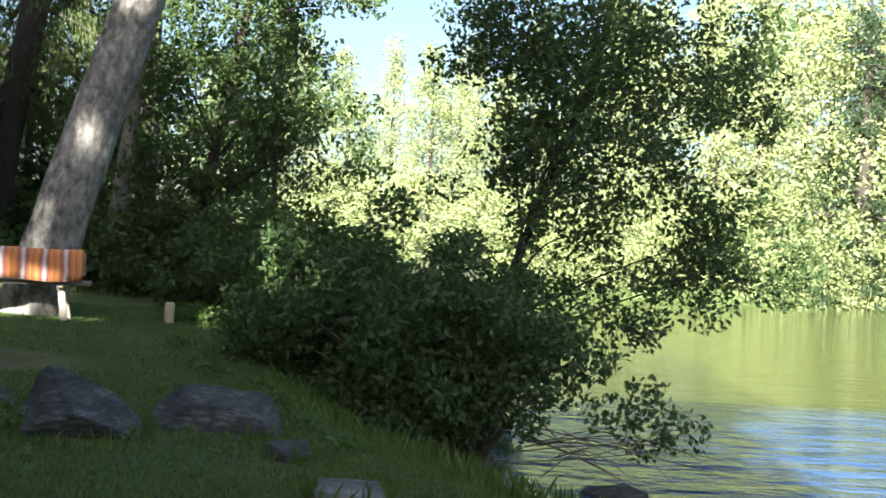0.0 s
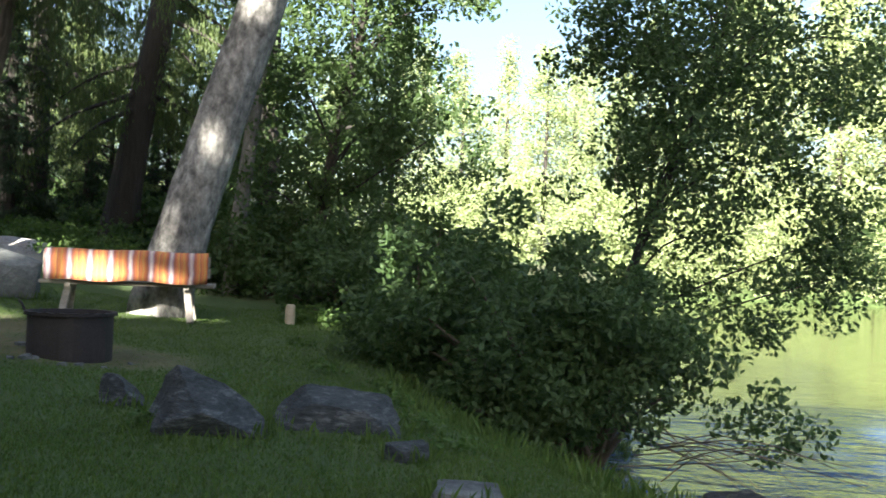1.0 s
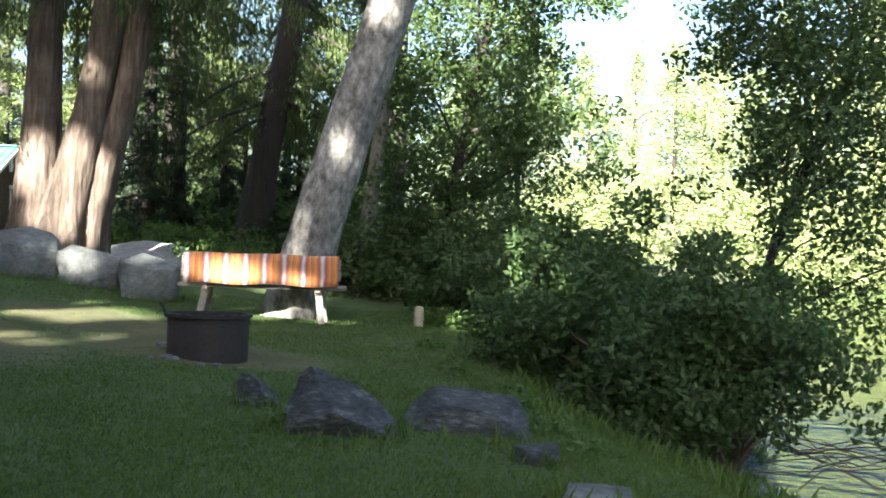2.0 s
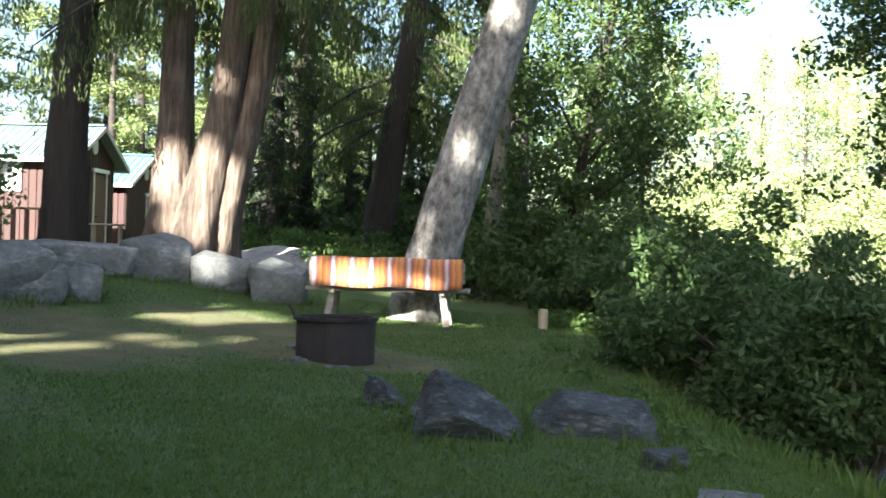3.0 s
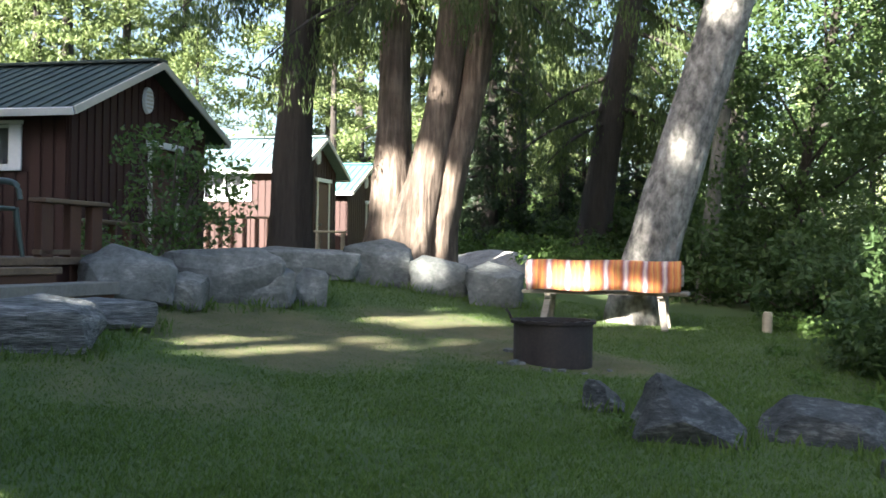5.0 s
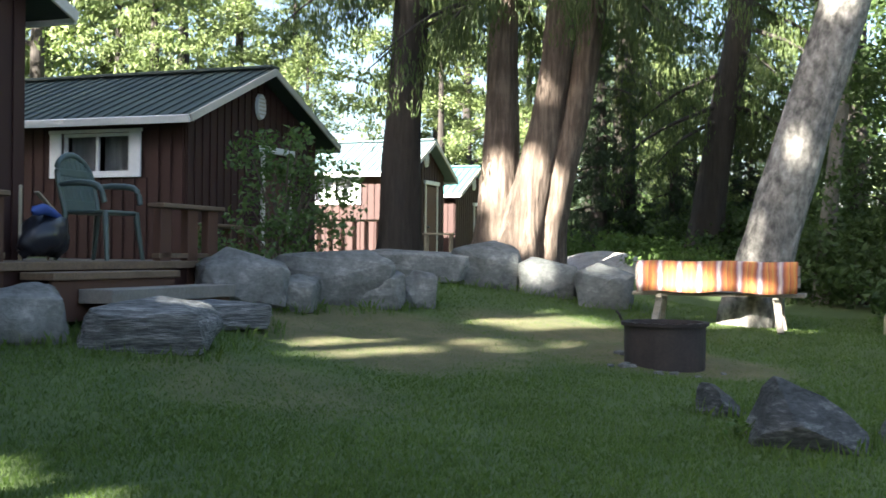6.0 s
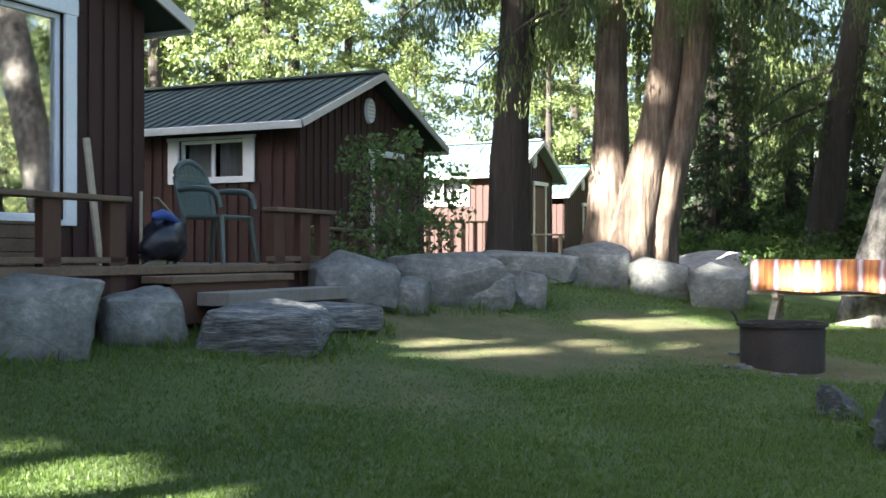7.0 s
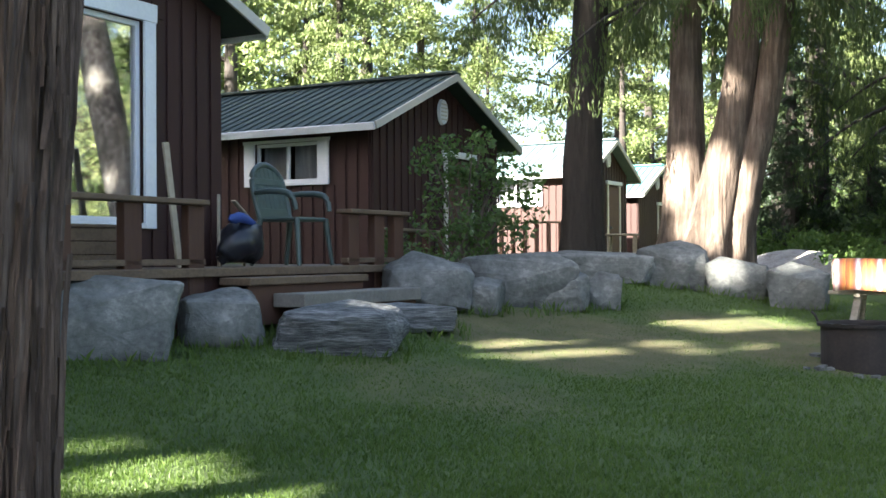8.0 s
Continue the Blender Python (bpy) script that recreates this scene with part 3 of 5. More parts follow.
def railing(name, start, turn, spans, posts, z0, z1, label, slim=False):
    """Low railing along local x: wide cap boards over plank posts."""
    r = thing(name, start, turn, label, "railing", "deck railings")
    for a, b in spans:
        part("cap_board", box((b - a, 0.2, 0.045), ((a + b) / 2, 0, z1 - 0.022), 0.008), M_DECK, r, "worn cap board")
        part("lower_rail", box((b - a, 0.09, 0.05), ((a + b) / 2, 0.0, z0 + 0.3), 0.005), M_DECK, r)
    for x in posts:
        p = part("post", box((0.09 if slim else 0.19, 0.09, z1 - z0 - 0.05), (x, 0, (z0 + z1 - 0.05) / 2), 0.006), M_RAIL, r, "red-brown post")
    return r


railing("deck_railing", on_deck(0, 0.06, 0), CAB_TURN, [(-3.5, 0.14), (2.26, 3.4)], [-2.9, -2.1, -1.4, -0.69, 0.03, 2.38, 2.86, 3.25], DECK_Z - 0.25, 1.67,
        "low red-brown timber deck railing with wide cap")
store = thing("storage_bench", on_deck(-1.75, 0.62, DECK_Z), CAB_TURN, "low plank storage bench along the cabin wall", "bench")
for k, z in enumerate((0.06, 0.17, 0.28)):
    part("front_plank", box((3.1, 0.025, 0.105), (0, 0, z), 0.004), M_DECK, store)
part("lid", box((3.16, 0.3, 0.03), (0, 0.13, 0.35), 0.006), M_DECK, store)
for x in (-1.53, 1.53):
    part("end_panel", box((0.025, 0.24, 0.33), (x, 0.14, 0.168), 0.004), M_DECK, store)
# railings of the next cabins' porches
railing("porch_railing", (-10.4, 9.2, 0), 118, [(0, 2.6)], [0.05, 0.6, 1.2, 1.8, 2.5], 0.85, 1.55, "dark red porch railing half hidden by a shrub", slim=True)
railing("porch_railing", (-15.1, 19.9, 0), 205, [(0, 3.2)], [0.06 + 0.28 * k for k in range(12)], 0.75, 1.95, "dark red porch railing of the sunlit cabin", slim=True)


def porch(place, turn, long, deep, top):
    """A small plank porch before a cabin."""
    d = thing("porch", place, turn, "small plank porch before the sunlit cabin", "porch")
    for k in range(int(deep / 0.15)):
        part("plank", box((long, 0.14, 0.04), (long / 2, -0.075 - 0.15 * k, top - 0.02), 0.004), M_DECK, d)
    part("skirt", box((long, 0.04, 0.4), (long / 2, 0.022, top - 0.22), 0.004), M_RAIL, d)
    return d


porch((-15.1, 19.9, 0), 205, 3.4, 1.5, 1.18)


def plastic(name, col, rough=0.4):
    m, nt, b = material(name, rough)
    f = noise_tex(nt, coords(nt), 12, 4)
    link(nt, ramp(nt, f, [(0.3, tuple(0.75 * c for c in col)), (0.7, col)]), b.inputs["Base Color"])
    return m


M_CHAIR = plastic("green_plastic", (0.07, 0.10, 0.09))
M_BLUE = plastic("blue_cloth", (0.03, 0.07, 0.28), 0.6)
M_DARK = plastic("black_cover", (0.02, 0.022, 0.03), 0.3)
M_PALE = plastic("bleached_wood", (0.45, 0.38, 0.28), 0.7)


def garden_chair(place, turn):
    """Moulded garden chair: slatted rounded back, arms that run down into the front legs."""
    c = thing("garden_chair", place, turn, "green moulded plastic garden chair standing on the deck", "chair")
    part("seat", box((0.46, 0.44, 0.035), (0, 0, 0.42), 0.012), M_CHAIR, c)
    # backrest: slats in a rounded hoop, leaning back
    lean = Matrix.Translation((0, 0.2, 0.42)) @ Matrix.Rotation(radians(-14), 4, "X")
    b = part("backrest", box((0.44, 0.018, 0.12), (0, 0, 0.05), 0.006, lean), M_CHAIR, c)
    for k in range(7):
        x = -0.195 + 0.065 * k
        tall = 0.50 - 2.0 * x * x
        part("slat", box((0.062, 0.016, tall - 0.1), (x, 0, tall / 2 + 0.055), 0.004, lean), M_CHAIR, b)
    v, f = tube([(-0.24, 0, 0.0, 0.022), (-0.25, 0, 0.25, 0.024), (-0.2, 0, 0.44, 0.026), (0, 0, 0.53, 0.03), (0.2, 0, 0.44, 0.026), (0.25, 0, 0.25, 0.024), (0.24, 0, 0, 0.022)], 8, 5)
    v = np.array([lean @ Vector(p) for p in v])
    child("hoop", mesh_from("hoop", v, f, M_CHAIR, True), b)
    part("crossbar", box((0.44, 0.02, 0.07), (0, -0.002, 0.36), 0.006, lean), M_CHAIR, b)
    for s in (-1, 1):
        v, f = tube([(s * 0.25, 0.24, 0.66, 0.022), (s * 0.28, 0.05, 0.67, 0.028), (s * 0.28, -0.16, 0.64, 0.028), (s * 0.27, -0.22, 0.5, 0.024)], 8, 5)
        child("armrest", mesh_from("armrest", v, f, M_CHAIR, True), c)
        for y, lean_y in ((-0.2, -0.05), (0.2, 0.07)):
            v, f = tube([(s * 0.23, y, 0.43, 0.028), (s * 0.25, y + lean_y * 0.5, 0.2, 0.024), (s * 0.27, y + lean_y, 0, 0.02)], 8, 4)
            child("leg", mesh_from("leg", v, f, M_CHAIR, True), c)
    return c


chair = garden_chair(on_deck(2.0, 0.5), CAB_TURN + 2)
chair.scale = (1.1, 1.1, 1.1)
lounger = thing("folded_lounger", on_deck(1.3, 0.6), CAB_TURN + 10, "folded lounger under a dark cover with blue cloth", "lounger")
v, f = tube([(-0.30, 0.05, 0.02, 0.01), (-0.26, 0.05, 0.12, 0.12), (-0.08, 0, 0.26, 0.22), (0.16, 0, 0.28, 0.21), (0.34, 0.05, 0.12, 0.13), (0.38, 0.05, 0.02, 0.01)], 14, 6, 0.09, 3)
child("cover", mesh_from("cover", v, f, M_DARK, True), lounger, "crumpled black cover")
v, f = tube([(-0.36, -0.06, 0.52, 0.005), (-0.28, -0.06, 0.53, 0.05), (-0.1, -0.08, 0.54, 0.06), (0.14, -0.06, 0.48, 0.05), (0.3, -0.05, 0.40, 0.005)], 10, 6, 0.15, 5)
child("cloth", mesh_from("cloth", v, f, M_BLUE, True), lounger, "blue cloth")
part("slat", box((0.62, 0.06, 0.02), (0.0, 0.12, 0.68), 0.004, Matrix.Rotation(radians(28), 4, "Y")), M_PALE, lounger, "bleached slat")
for x, z in ((-0.27, 0.8), (0.3, 0.5)):
    part("leg", box((0.03, 0.03, z), (x, 0.12, z / 2), 0.004), M_PALE, lounger)
lounger.scale = (0.85, 0.85, 0.85)
paddle = thing("leaning_board", on_deck(0.35, 0.5), CAB_TURN, "bleached board leaning beside the cabin corner", "board")
part("plank", box((0.07, 0.03, 1.1), (0, 0, 0.55), 0.006, Matrix.Rotation(radians(-9), 4, "Y")), M_PALE, paddle)


side = thing("side_table", (-12.6, 17.3, hgt(-12.6, 17.3)), 30, "small orange-brown wooden table by the trees", "table")
part("tabletop", box((0.6, 0.42, 0.035), (0, 0, 0.5), 0.006), M_PALE, side)
for x in (-0.24, 0.24):
    for y in (-0.15, 0.15):
        part("leg", box((0.05, 0.05, 0.48), (x, y, 0.24), 0.004), M_PALE, side)


# ---- rocks ----
def rock(name, x, y, size, turn, seed, label, mat, sink=0.12, group="", faces=()):
    """A broken boulder: a rough block split along flat faces, its edges worn and its skin pitted."""
    rng = np.random.default_rng(seed)
    bm = bmesh.new()
    if faces:
        bmesh.ops.create_icosphere(bm, subdivisions=4, radius=1.0)
        v = np.array([p.co[:] for p in bm.verts])
        v /= (np.abs(v) ** 7.0).sum(1)[:, None] ** (1 / 7.0)
        for fx, fy, fz, h in faces:
            n = np.array((fx, fy, fz)) / math.sqrt(fx * fx + fy * fy + fz * fz)
            v = v - np.maximum(0, v @ n - h)[:, None] * n * 0.97
        for p, q in zip(bm.verts, v):
            p.co = q
    else:
        for sx in (-1, 1):
            for sy in (-1, 1):
                for sz in (-1, 1):
                    bm.verts.new((sx * rng.uniform(0.7, 1), sy * rng.uniform(0.7, 1), sz * (rng.uniform(0.35, 0.85) if sz > 0 else 1)))
        for k in range(6):
            q = rng.uniform(-0.65, 0.65, 3)
            q[k % 3] = (1, -1)[k // 3] * rng.uniform(0.95, 1.1)
            bm.verts.new(q)
        made = bmesh.ops.convex_hull(bm, input=bm.verts[:])
        bmesh.ops.delete(bm, geom=list({g for g in made["geom_interior"] + made["geom_unused"] if isinstance(g, bmesh.types.BMVert)}), context="VERTS")
        if max(size) > 0.2:
            bmesh.ops.bevel(bm, geom=bm.edges[:], offset=0.045, segments=1, affect="EDGES", profile=0.5)
            bmesh.ops.triangulate(bm, faces=bm.faces[:])
            bmesh.ops.subdivide_edges(bm, edges=[e for e in bm.edges if e.calc_length() > 0.2], cuts=3, use_grid_fill=True)
            bmesh.ops.triangulate(bm, faces=bm.faces[:])
    big = np.abs(np.array([p.co[:] for p in bm.verts])).max(0)
    for p in bm.verts:
        q = Vector((p.co.x / big[0], p.co.y / big[1], p.co.z / big[2]))
        p.co = q * (1 + 0.05 * noise.noise(q * 2.2 + Vector((seed, 0, 0))) + 0.04 * noise.noise(q * 6 + Vector((0, seed, 0))) + 0.02 * noise.noise(q * 15 + Vector((0, seed, 3))))
    m = Matrix.Diagonal((size[0] / 2, size[1] / 2, size[2] / 2, 1))
    bmesh.ops.transform(bm, verts=bm.verts, matrix=m)
    low = min(p.co.z for p in bm.verts)
    me = bpy.data.meshes.new(name)
    bm.to_mesh(me)
    bm.free()
    me.materials.append(mat)
    for p in me.polygons:
        p.use_smooth = False
    ob = new(name, me)
    ob.matrix_world = pose(x, y, hgt(x, y) - low - sink * size[2], 0, 0, turn)
    return tagged(ob, label, "boulder", group)


LAWN_ROCKS = "rocks in the lawn"
rock("boulder", -2.1, 6.5, (0.78, 0.55, 0.56), 18, 11, "pointed grey slate boulder in the lawn", M_ROCK2, 0.3, LAWN_ROCKS,
     faces=((0.62, -0.3, 0.72, 0.22), (-0.9, -0.2, 0.35, 0.55), (0.1, -0.85, -0.5, 0.5), (-0.3, -0.7, 0.6, 0.5)))
rock("boulder", -1.4, 7.15, (0.82, 0.5, 0.4), 14, 12, "flat-topped grey boulder in the lawn", M_ROCK2, 0.32, LAWN_ROCKS,
     faces=((0.25, -0.25, 0.93, 0.45), (-0.8, -0.2, 0.5, 0.7), (0.0, -0.9, 0.2, 0.6), (0.8, -0.3, 0.5, 0.65)))
rock("boulder", -0.84, 6.5, (0.27, 0.22, 0.2), 60, 13, "small dark stone sunk in the grass", M_ROCK2, 0.45, LAWN_ROCKS)
rock("boulder", -2.85, 7.15, (0.34, 0.24, 0.28), 30, 14, "small leaning grey stone in the lawn", M_ROCK2, 0.3, LAWN_ROCKS, faces=((0.7, -0.2, 0.7, 0.3), (-0.8, -0.4, 0.3, 0.6)))
rock("boulder", -0.42, 5.75, (0.45, 0.32, 0.16), 0, 15, "pale flat stone at the lawn's edge", M_ROCK, 0.45, LAWN_ROCKS)
rock("boulder", 1.62, 9.75, (0.65, 0.4, 0.44), 10, 16, "dark wet stone breaking the river surface", M_ROCK2, 0.12)
WALL = "boulders along the terrace"
for x, y, sx, sy, sz, turn, seed, text in (
    (-7.75, 4.0, 1.2, 0.75, 0.70, 64, 21, "big blunt grey boulder before the deck"),
    (-7.72, 5.05, 0.74, 0.6, 0.52, 57, 22, "squat grey boulder beside the deck steps"),
    (-7.02, 5.72, 1.16, 0.6, 0.46, 42, 23, "long layered slate boulder lying on the lawn"),
    (-7.5, 6.86, 1.05, 0.6, 0.28, 50, 24, "low flat boulder on the lawn"),
    (-8.32, 7.95, 1.0, 0.65, 0.62, 46, 25, "blocky grey terrace boulder"),
    (-7.92, 8.36, 0.5, 0.42, 0.42, 30, 26, "small grey terrace boulder"),
    (-8.12, 9.12, 1.42, 0.7, 0.66, 44, 27, "long sloping grey terrace boulder"),
    (-7.74, 9.42, 0.7, 0.5, 0.46, 38, 28, "broken grey terrace boulder"),
    (-7.54, 9.98, 0.42, 0.42, 0.48, 36, 29, "upright grey terrace boulder"),
    (-9.1, 11.7, 1.9, 0.7, 0.46, 38, 30, "long low terrace boulder in shade"),
    (-8.32, 12.5, 1.0, 0.75, 0.70, 34, 31, "large angular grey boulder before the cedars"),
    (-7.5, 12.75, 0.9, 0.6, 0.56, 30, 32, "sun-flecked grey boulder before the cedars"),
    (-6.66, 12.8, 0.78, 0.55, 0.64, 24, 33, "leaning grey boulder at the end of the row"),
):
    rock("boulder", x, y, (sx, sy, sz), turn, seed, text, M_LAYERED if "slate" in text or "flat" in text else M_ROCK, 0.12, WALL)

M_GRAVEL = two_scale("pale_gravel", [(0.35, (0.22, 0.19, 0.17)), (0.5, (0.42, 0.38, 0.35)), (0.65, (0.6, 0.56, 0.52))], 6, 45, 0.95, 1.0, 0.04)
hv = []
for i in range(15):
    for j in range(25):
        q, a = i / 14, 2 * math.pi * j / 25
        lump = 1 + 0.12 * math.sin(3 * a + 1) + 0.07 * math.sin(7 * a)
        x, y = -8.75 + 1.5 * q * lump * math.cos(a), 16.9 + 0.9 * q * lump * math.sin(a)
        hv.append((x, y, hgt(x, y) - 0.04 + 0.42 * (1 - q * q) ** 1.3 + 0.03 * noise.noise(Vector((4 * x, 4 * y, 0)))))
hf = [(i * 25 + j, (i + 1) * 25 + j, (i + 1) * 25 + (j + 1) % 25, i * 25 + (j + 1) % 25) for i in range(14) for j in range(25)]
tagged(new("gravel_heap", mesh_from("gravel_heap", hv, hf, M_GRAVEL, True)), "low heap of pale gravel in sun behind the boulders", "gravel", kind="stuff")

stump_v, stump_f = tube([(0, 0, -0.1, 0.075), (0, 0, 0.05, 0.06), (0.01, 0, 0.24, 0.055), (0.012, 0, 0.245, 0.002)], 10, 4, 0.06, 4)
stump = new("tree_stump", mesh_from("tree_stump", stump_v, stump_f, M_PALE, True))
stump.matrix_world = pose(-3.38, 13.7, hgt(-3.38, 13.7))
tagged(stump, "small pale cut stump at the lawn's edge", "stump")

# ---- fire ring ----
M_IRON = two_scale("rusty_iron", [(0.3, (0.012, 0.011, 0.012)), (0.6, (0.035, 0.027, 0.025)), (0.8, (0.09, 0.045, 0.03))], 5, 40, 0.75, 0.4, 0.01)
M_ASH = two_scale("ash", [(0.3, (0.04, 0.04, 0.04)), (0.7, (0.16, 0.15, 0.14))], 6, 40)


def ring_wall(outer, inner, z0, z1, n=40):
    bm = bmesh.new()
    loops = []
    for r, z in ((outer, z0), (outer * 1.01, z1), (inner * 1.01, z1), (inner, z0)):
        loops.append([bm.verts.new((r * math.cos(2 * math.pi * k / n), r * math.sin(2 * math.pi * k / n), z + 0.004 * math.sin(3.1 * k))) for k in range(n)])
    for a in range(4):
        for k in range(n):
            p, q = loops[a], loops[(a + 1) % 4]
            bm.faces.new((p[k], p[(k + 1) % n], q[(k + 1) % n], q[k]))
    bmesh.ops.recalc_face_normals(bm, faces=bm.faces)
    return bm


rx, ry = -4.17, 9.14
fire = thing("fire_ring", (rx, ry, hgt(rx, ry)), 20, "rusty dark steel fire ring on scorched ground", "fire pit")
part("barrel", ring_wall(0.355, 0.345, -0.04, 0.37), M_IRON, fire)
part("rim", ring_wall(0.385, 0.34, 0.355, 0.385), M_IRON, fire, "flat rolled rim")
bm = bmesh.new()
bmesh.ops.create_cone(bm, cap_ends=True, segments=32, radius1=0.34, radius2=0.3, depth=0.1, matrix=Matrix.Translation((0, 0, 0.06)))
part("ash_bed", bm, M_ASH, fire, "grey ash")
v, f = tube([(-0.37, 0.0, 0.36, 0.012), (-0.4, -0.02, 0.44, 0.012), (-0.43, 0.0, 0.47, 0.012)], 6, 4)
child("grate_hook", mesh_from("grate_hook", v, f, M_IRON, True), fire)
rng = np.random.default_rng(5)
for k in range(14):
    a = rng.uniform(0, 6.28)
    d = rng.uniform(0.42, 0.62)
    s = rng.uniform(0.05, 0.11)
    rock("stone", rx + d * math.cos(a), ry + d * math.sin(a), (s, s * 0.8, s * 0.55), k * 40, 60 + k, "charred stone beside the fire ring", M_ROCK, 0.3, "stones round the fire ring")

# ---- bench with a blanket over its back ----
M_BENCH = two_scale("grey_bench_timber", [(0.3, (0.16, 0.13, 0.10)), (0.7, (0.40, 0.36, 0.31))], 3, 35, 0.8, 0.3, 0.01)


def blanket_material():
    m, nt, b = material("striped_wool", 0.95)
    t = nt.nodes.new("ShaderNodeTexCoord")
    sep = nt.nodes.new("ShaderNodeSeparateXYZ")
    link(nt, t.outputs["Object"], sep.inputs[0])

    wob = nt.nodes.new("ShaderNodeMath")
    wob.operation = "MULTIPLY"
    link(nt, noise_tex(nt, coords(nt), 5, 2), wob.inputs[0])
    wob.inputs[1].default_value = 0.05
    wavy = nt.nodes.new("ShaderNodeMath")
    link(nt, sep.outputs[0], wavy.inputs[0])
    link(nt, wob.outputs[0], wavy.inputs[1])

    def math_node(op, a, value):
        n = nt.nodes.new("ShaderNodeMath")
        n.operation = op
        link(nt, a, n.inputs[0])
        n.inputs[1].default_value = value
        return n.outputs[0]

    x = math_node("FRACT", math_node("MULTIPLY", math_node("ADD", wavy.outputs[0], 5.0), 1 / 0.225), 1.0)
    red, orange, white, lilac, gold = (0.42, 0.07, 0.025), (0.62, 0.17, 0.022), (0.66, 0.6, 0.56), (0.40, 0.26, 0.34), (0.62, 0.30, 0.05)
    maroon = (0.20, 0.035, 0.03)
    r = ramp(nt, x, [(0.0, orange), (0.12, gold), (0.2, orange), (0.28, red), (0.35, maroon), (0.40, lilac), (0.47, white), (0.58, lilac), (0.65, maroon), (0.70, red), (0.78, orange), (0.88, gold), (0.94, red)])
    r.node.color_ramp.interpolation = "CONSTANT"
    weave = noise_tex(nt, coords(nt, (60, 60, 240)), 3, 3)
    link(nt, mix(nt, 0.25, r, mix(nt, weave, (0.15, 0.05, 0.03), (0.9, 0.6, 0.4))), b.inputs["Base Color"])
    bump(nt, b, weave, 0.5, 0.006)
    return m


M_BLANKET = blanket_material()
BEN = Vector((-4.95, 12.32, 0))
BEN.z = 0.5 * (hgt(-5.6, 12.12) + hgt(-4.31, 12.48))
BEN_TURN = 15.0
bench = thing("bench", BEN, BEN_TURN, "weathered timber bench facing away with splayed legs", "bench")
for y in (-0.1, 0.07, 0.24):
    part("seat_plank", box((1.95, 0.15, 0.045), (0, y, 0.40), 0.008), M_BENCH, bench)
for y, z in ((-0.2, 0.55), (-0.225, 0.68)):
    part("back_plank", box((1.85, 0.035, 0.12), (0, y + 0.03, z), 0.006), M_BENCH, bench)
for x in (-0.66, 0.66):
    part("bracket", box((0.07, 0.4, 0.06), (x, 0.07, 0.347), 0.005), M_BENCH, bench)
    part("back_post", box((0.07, 0.05, 0.38), (x, -0.135, 0.55), 0.006, Matrix.Rotation(radians(4), 4, "X")), M_BENCH, bench)
    for y, t in ((-0.05, -16), (0.22, 16)):
        part("leg", box((0.08, 0.07, 0.46), (0, 0, -0.2), 0.006, Matrix.Translation((x, y, 0.38)) @ Matrix.Rotation(radians(t), 4, "X") @ Matrix.Rotation(radians(-8 if x > 0 else 8), 4, "Y")), M_BENCH, bench)


def blanket():
    """Folded blanket hung over the bench back, sagging a little between folds."""
    bm = bmesh.new()
    nx, prof = 60, [(-0.262, 0.43), (-0.268, 0.51), (-0.262, 0.60), (-0.258, 0.69), (-0.245, 0.757), (-0.205, 0.772), (-0.165, 0.753), (-0.15, 0.68), (-0.14, 0.60), (-0.135, 0.52)]
    rows = []
    for i in range(nx):
        x = -0.9 + 1.8 * i / (nx - 1)
        w = 0.006 * math.sin(i * 0.9) + 0.005 * math.sin(i * 0.37 + 1)
        drop = 0.012 * math.sin(i * 0.23) - 0.01 * (x / 0.9) ** 2
        rows.append([bm.verts.new((x, y + (w if k < 4 else 0.3 * w), z + drop * (0.4 + 0.6 * (k < 2)))) for k, (y, z) in enumerate(prof)])
    for a, b in zip(rows, rows[1:]):
        for k in range(len(prof) - 1):
            bm.faces.new((a[k], b[k], b[k + 1], a[k + 1]))
    bmesh.ops.recalc_face_normals(bm, faces=bm.faces)
    bmesh.ops.solidify(bm, geom=bm.faces[:], thickness=-0.012)
    me = bpy.data.meshes.new("blanket")
    bm.to_mesh(me)
    bm.free()
    me.materials.append(M_BLANKET)
    for p in me.polygons:
        p.use_smooth = True
    ob = new("blanket", me)
    ob.matrix_world = pose(BEN.x, BEN.y, BEN.z, 0, 0, BEN_TURN)
    return tagged(ob, "orange, red and white striped wool blanket over the bench back", "blanket")


blanket()


# ---- trees ----
def tree(name, base, trunk, limbs, clumps, label, leaf, bark_mat, per, spread, size, seed, hang=0.0, aspect=0.55, sides=14, rough=0.05, ribs=0, group="", category="tree", turn=0.0):
    """A tree of trunk, limbs and a crown of single leaves; lines and clumps are given from its base."""
    t = thing(name, base, turn, label, category, group)
    if trunk:
        v, f = tube(trunk, sides, 8, rough, seed, ribs)
        child("trunk", mesh_from("trunk", v, f, bark_mat, True), t)
    if limbs:
        for i, l in enumerate(limbs):
            v, f = tube(l, 6, 4, 0.04, seed + i)
            child("limb", mesh_from("limb", v, f, bark_mat, True), t)
    if clumps is not None and len(clumps):
        v, f = leaves(clumps, per, spread, size, seed + 7, hang, aspect)
        child("crown", mesh_from("crown", v, f, leaf), t)
    return t


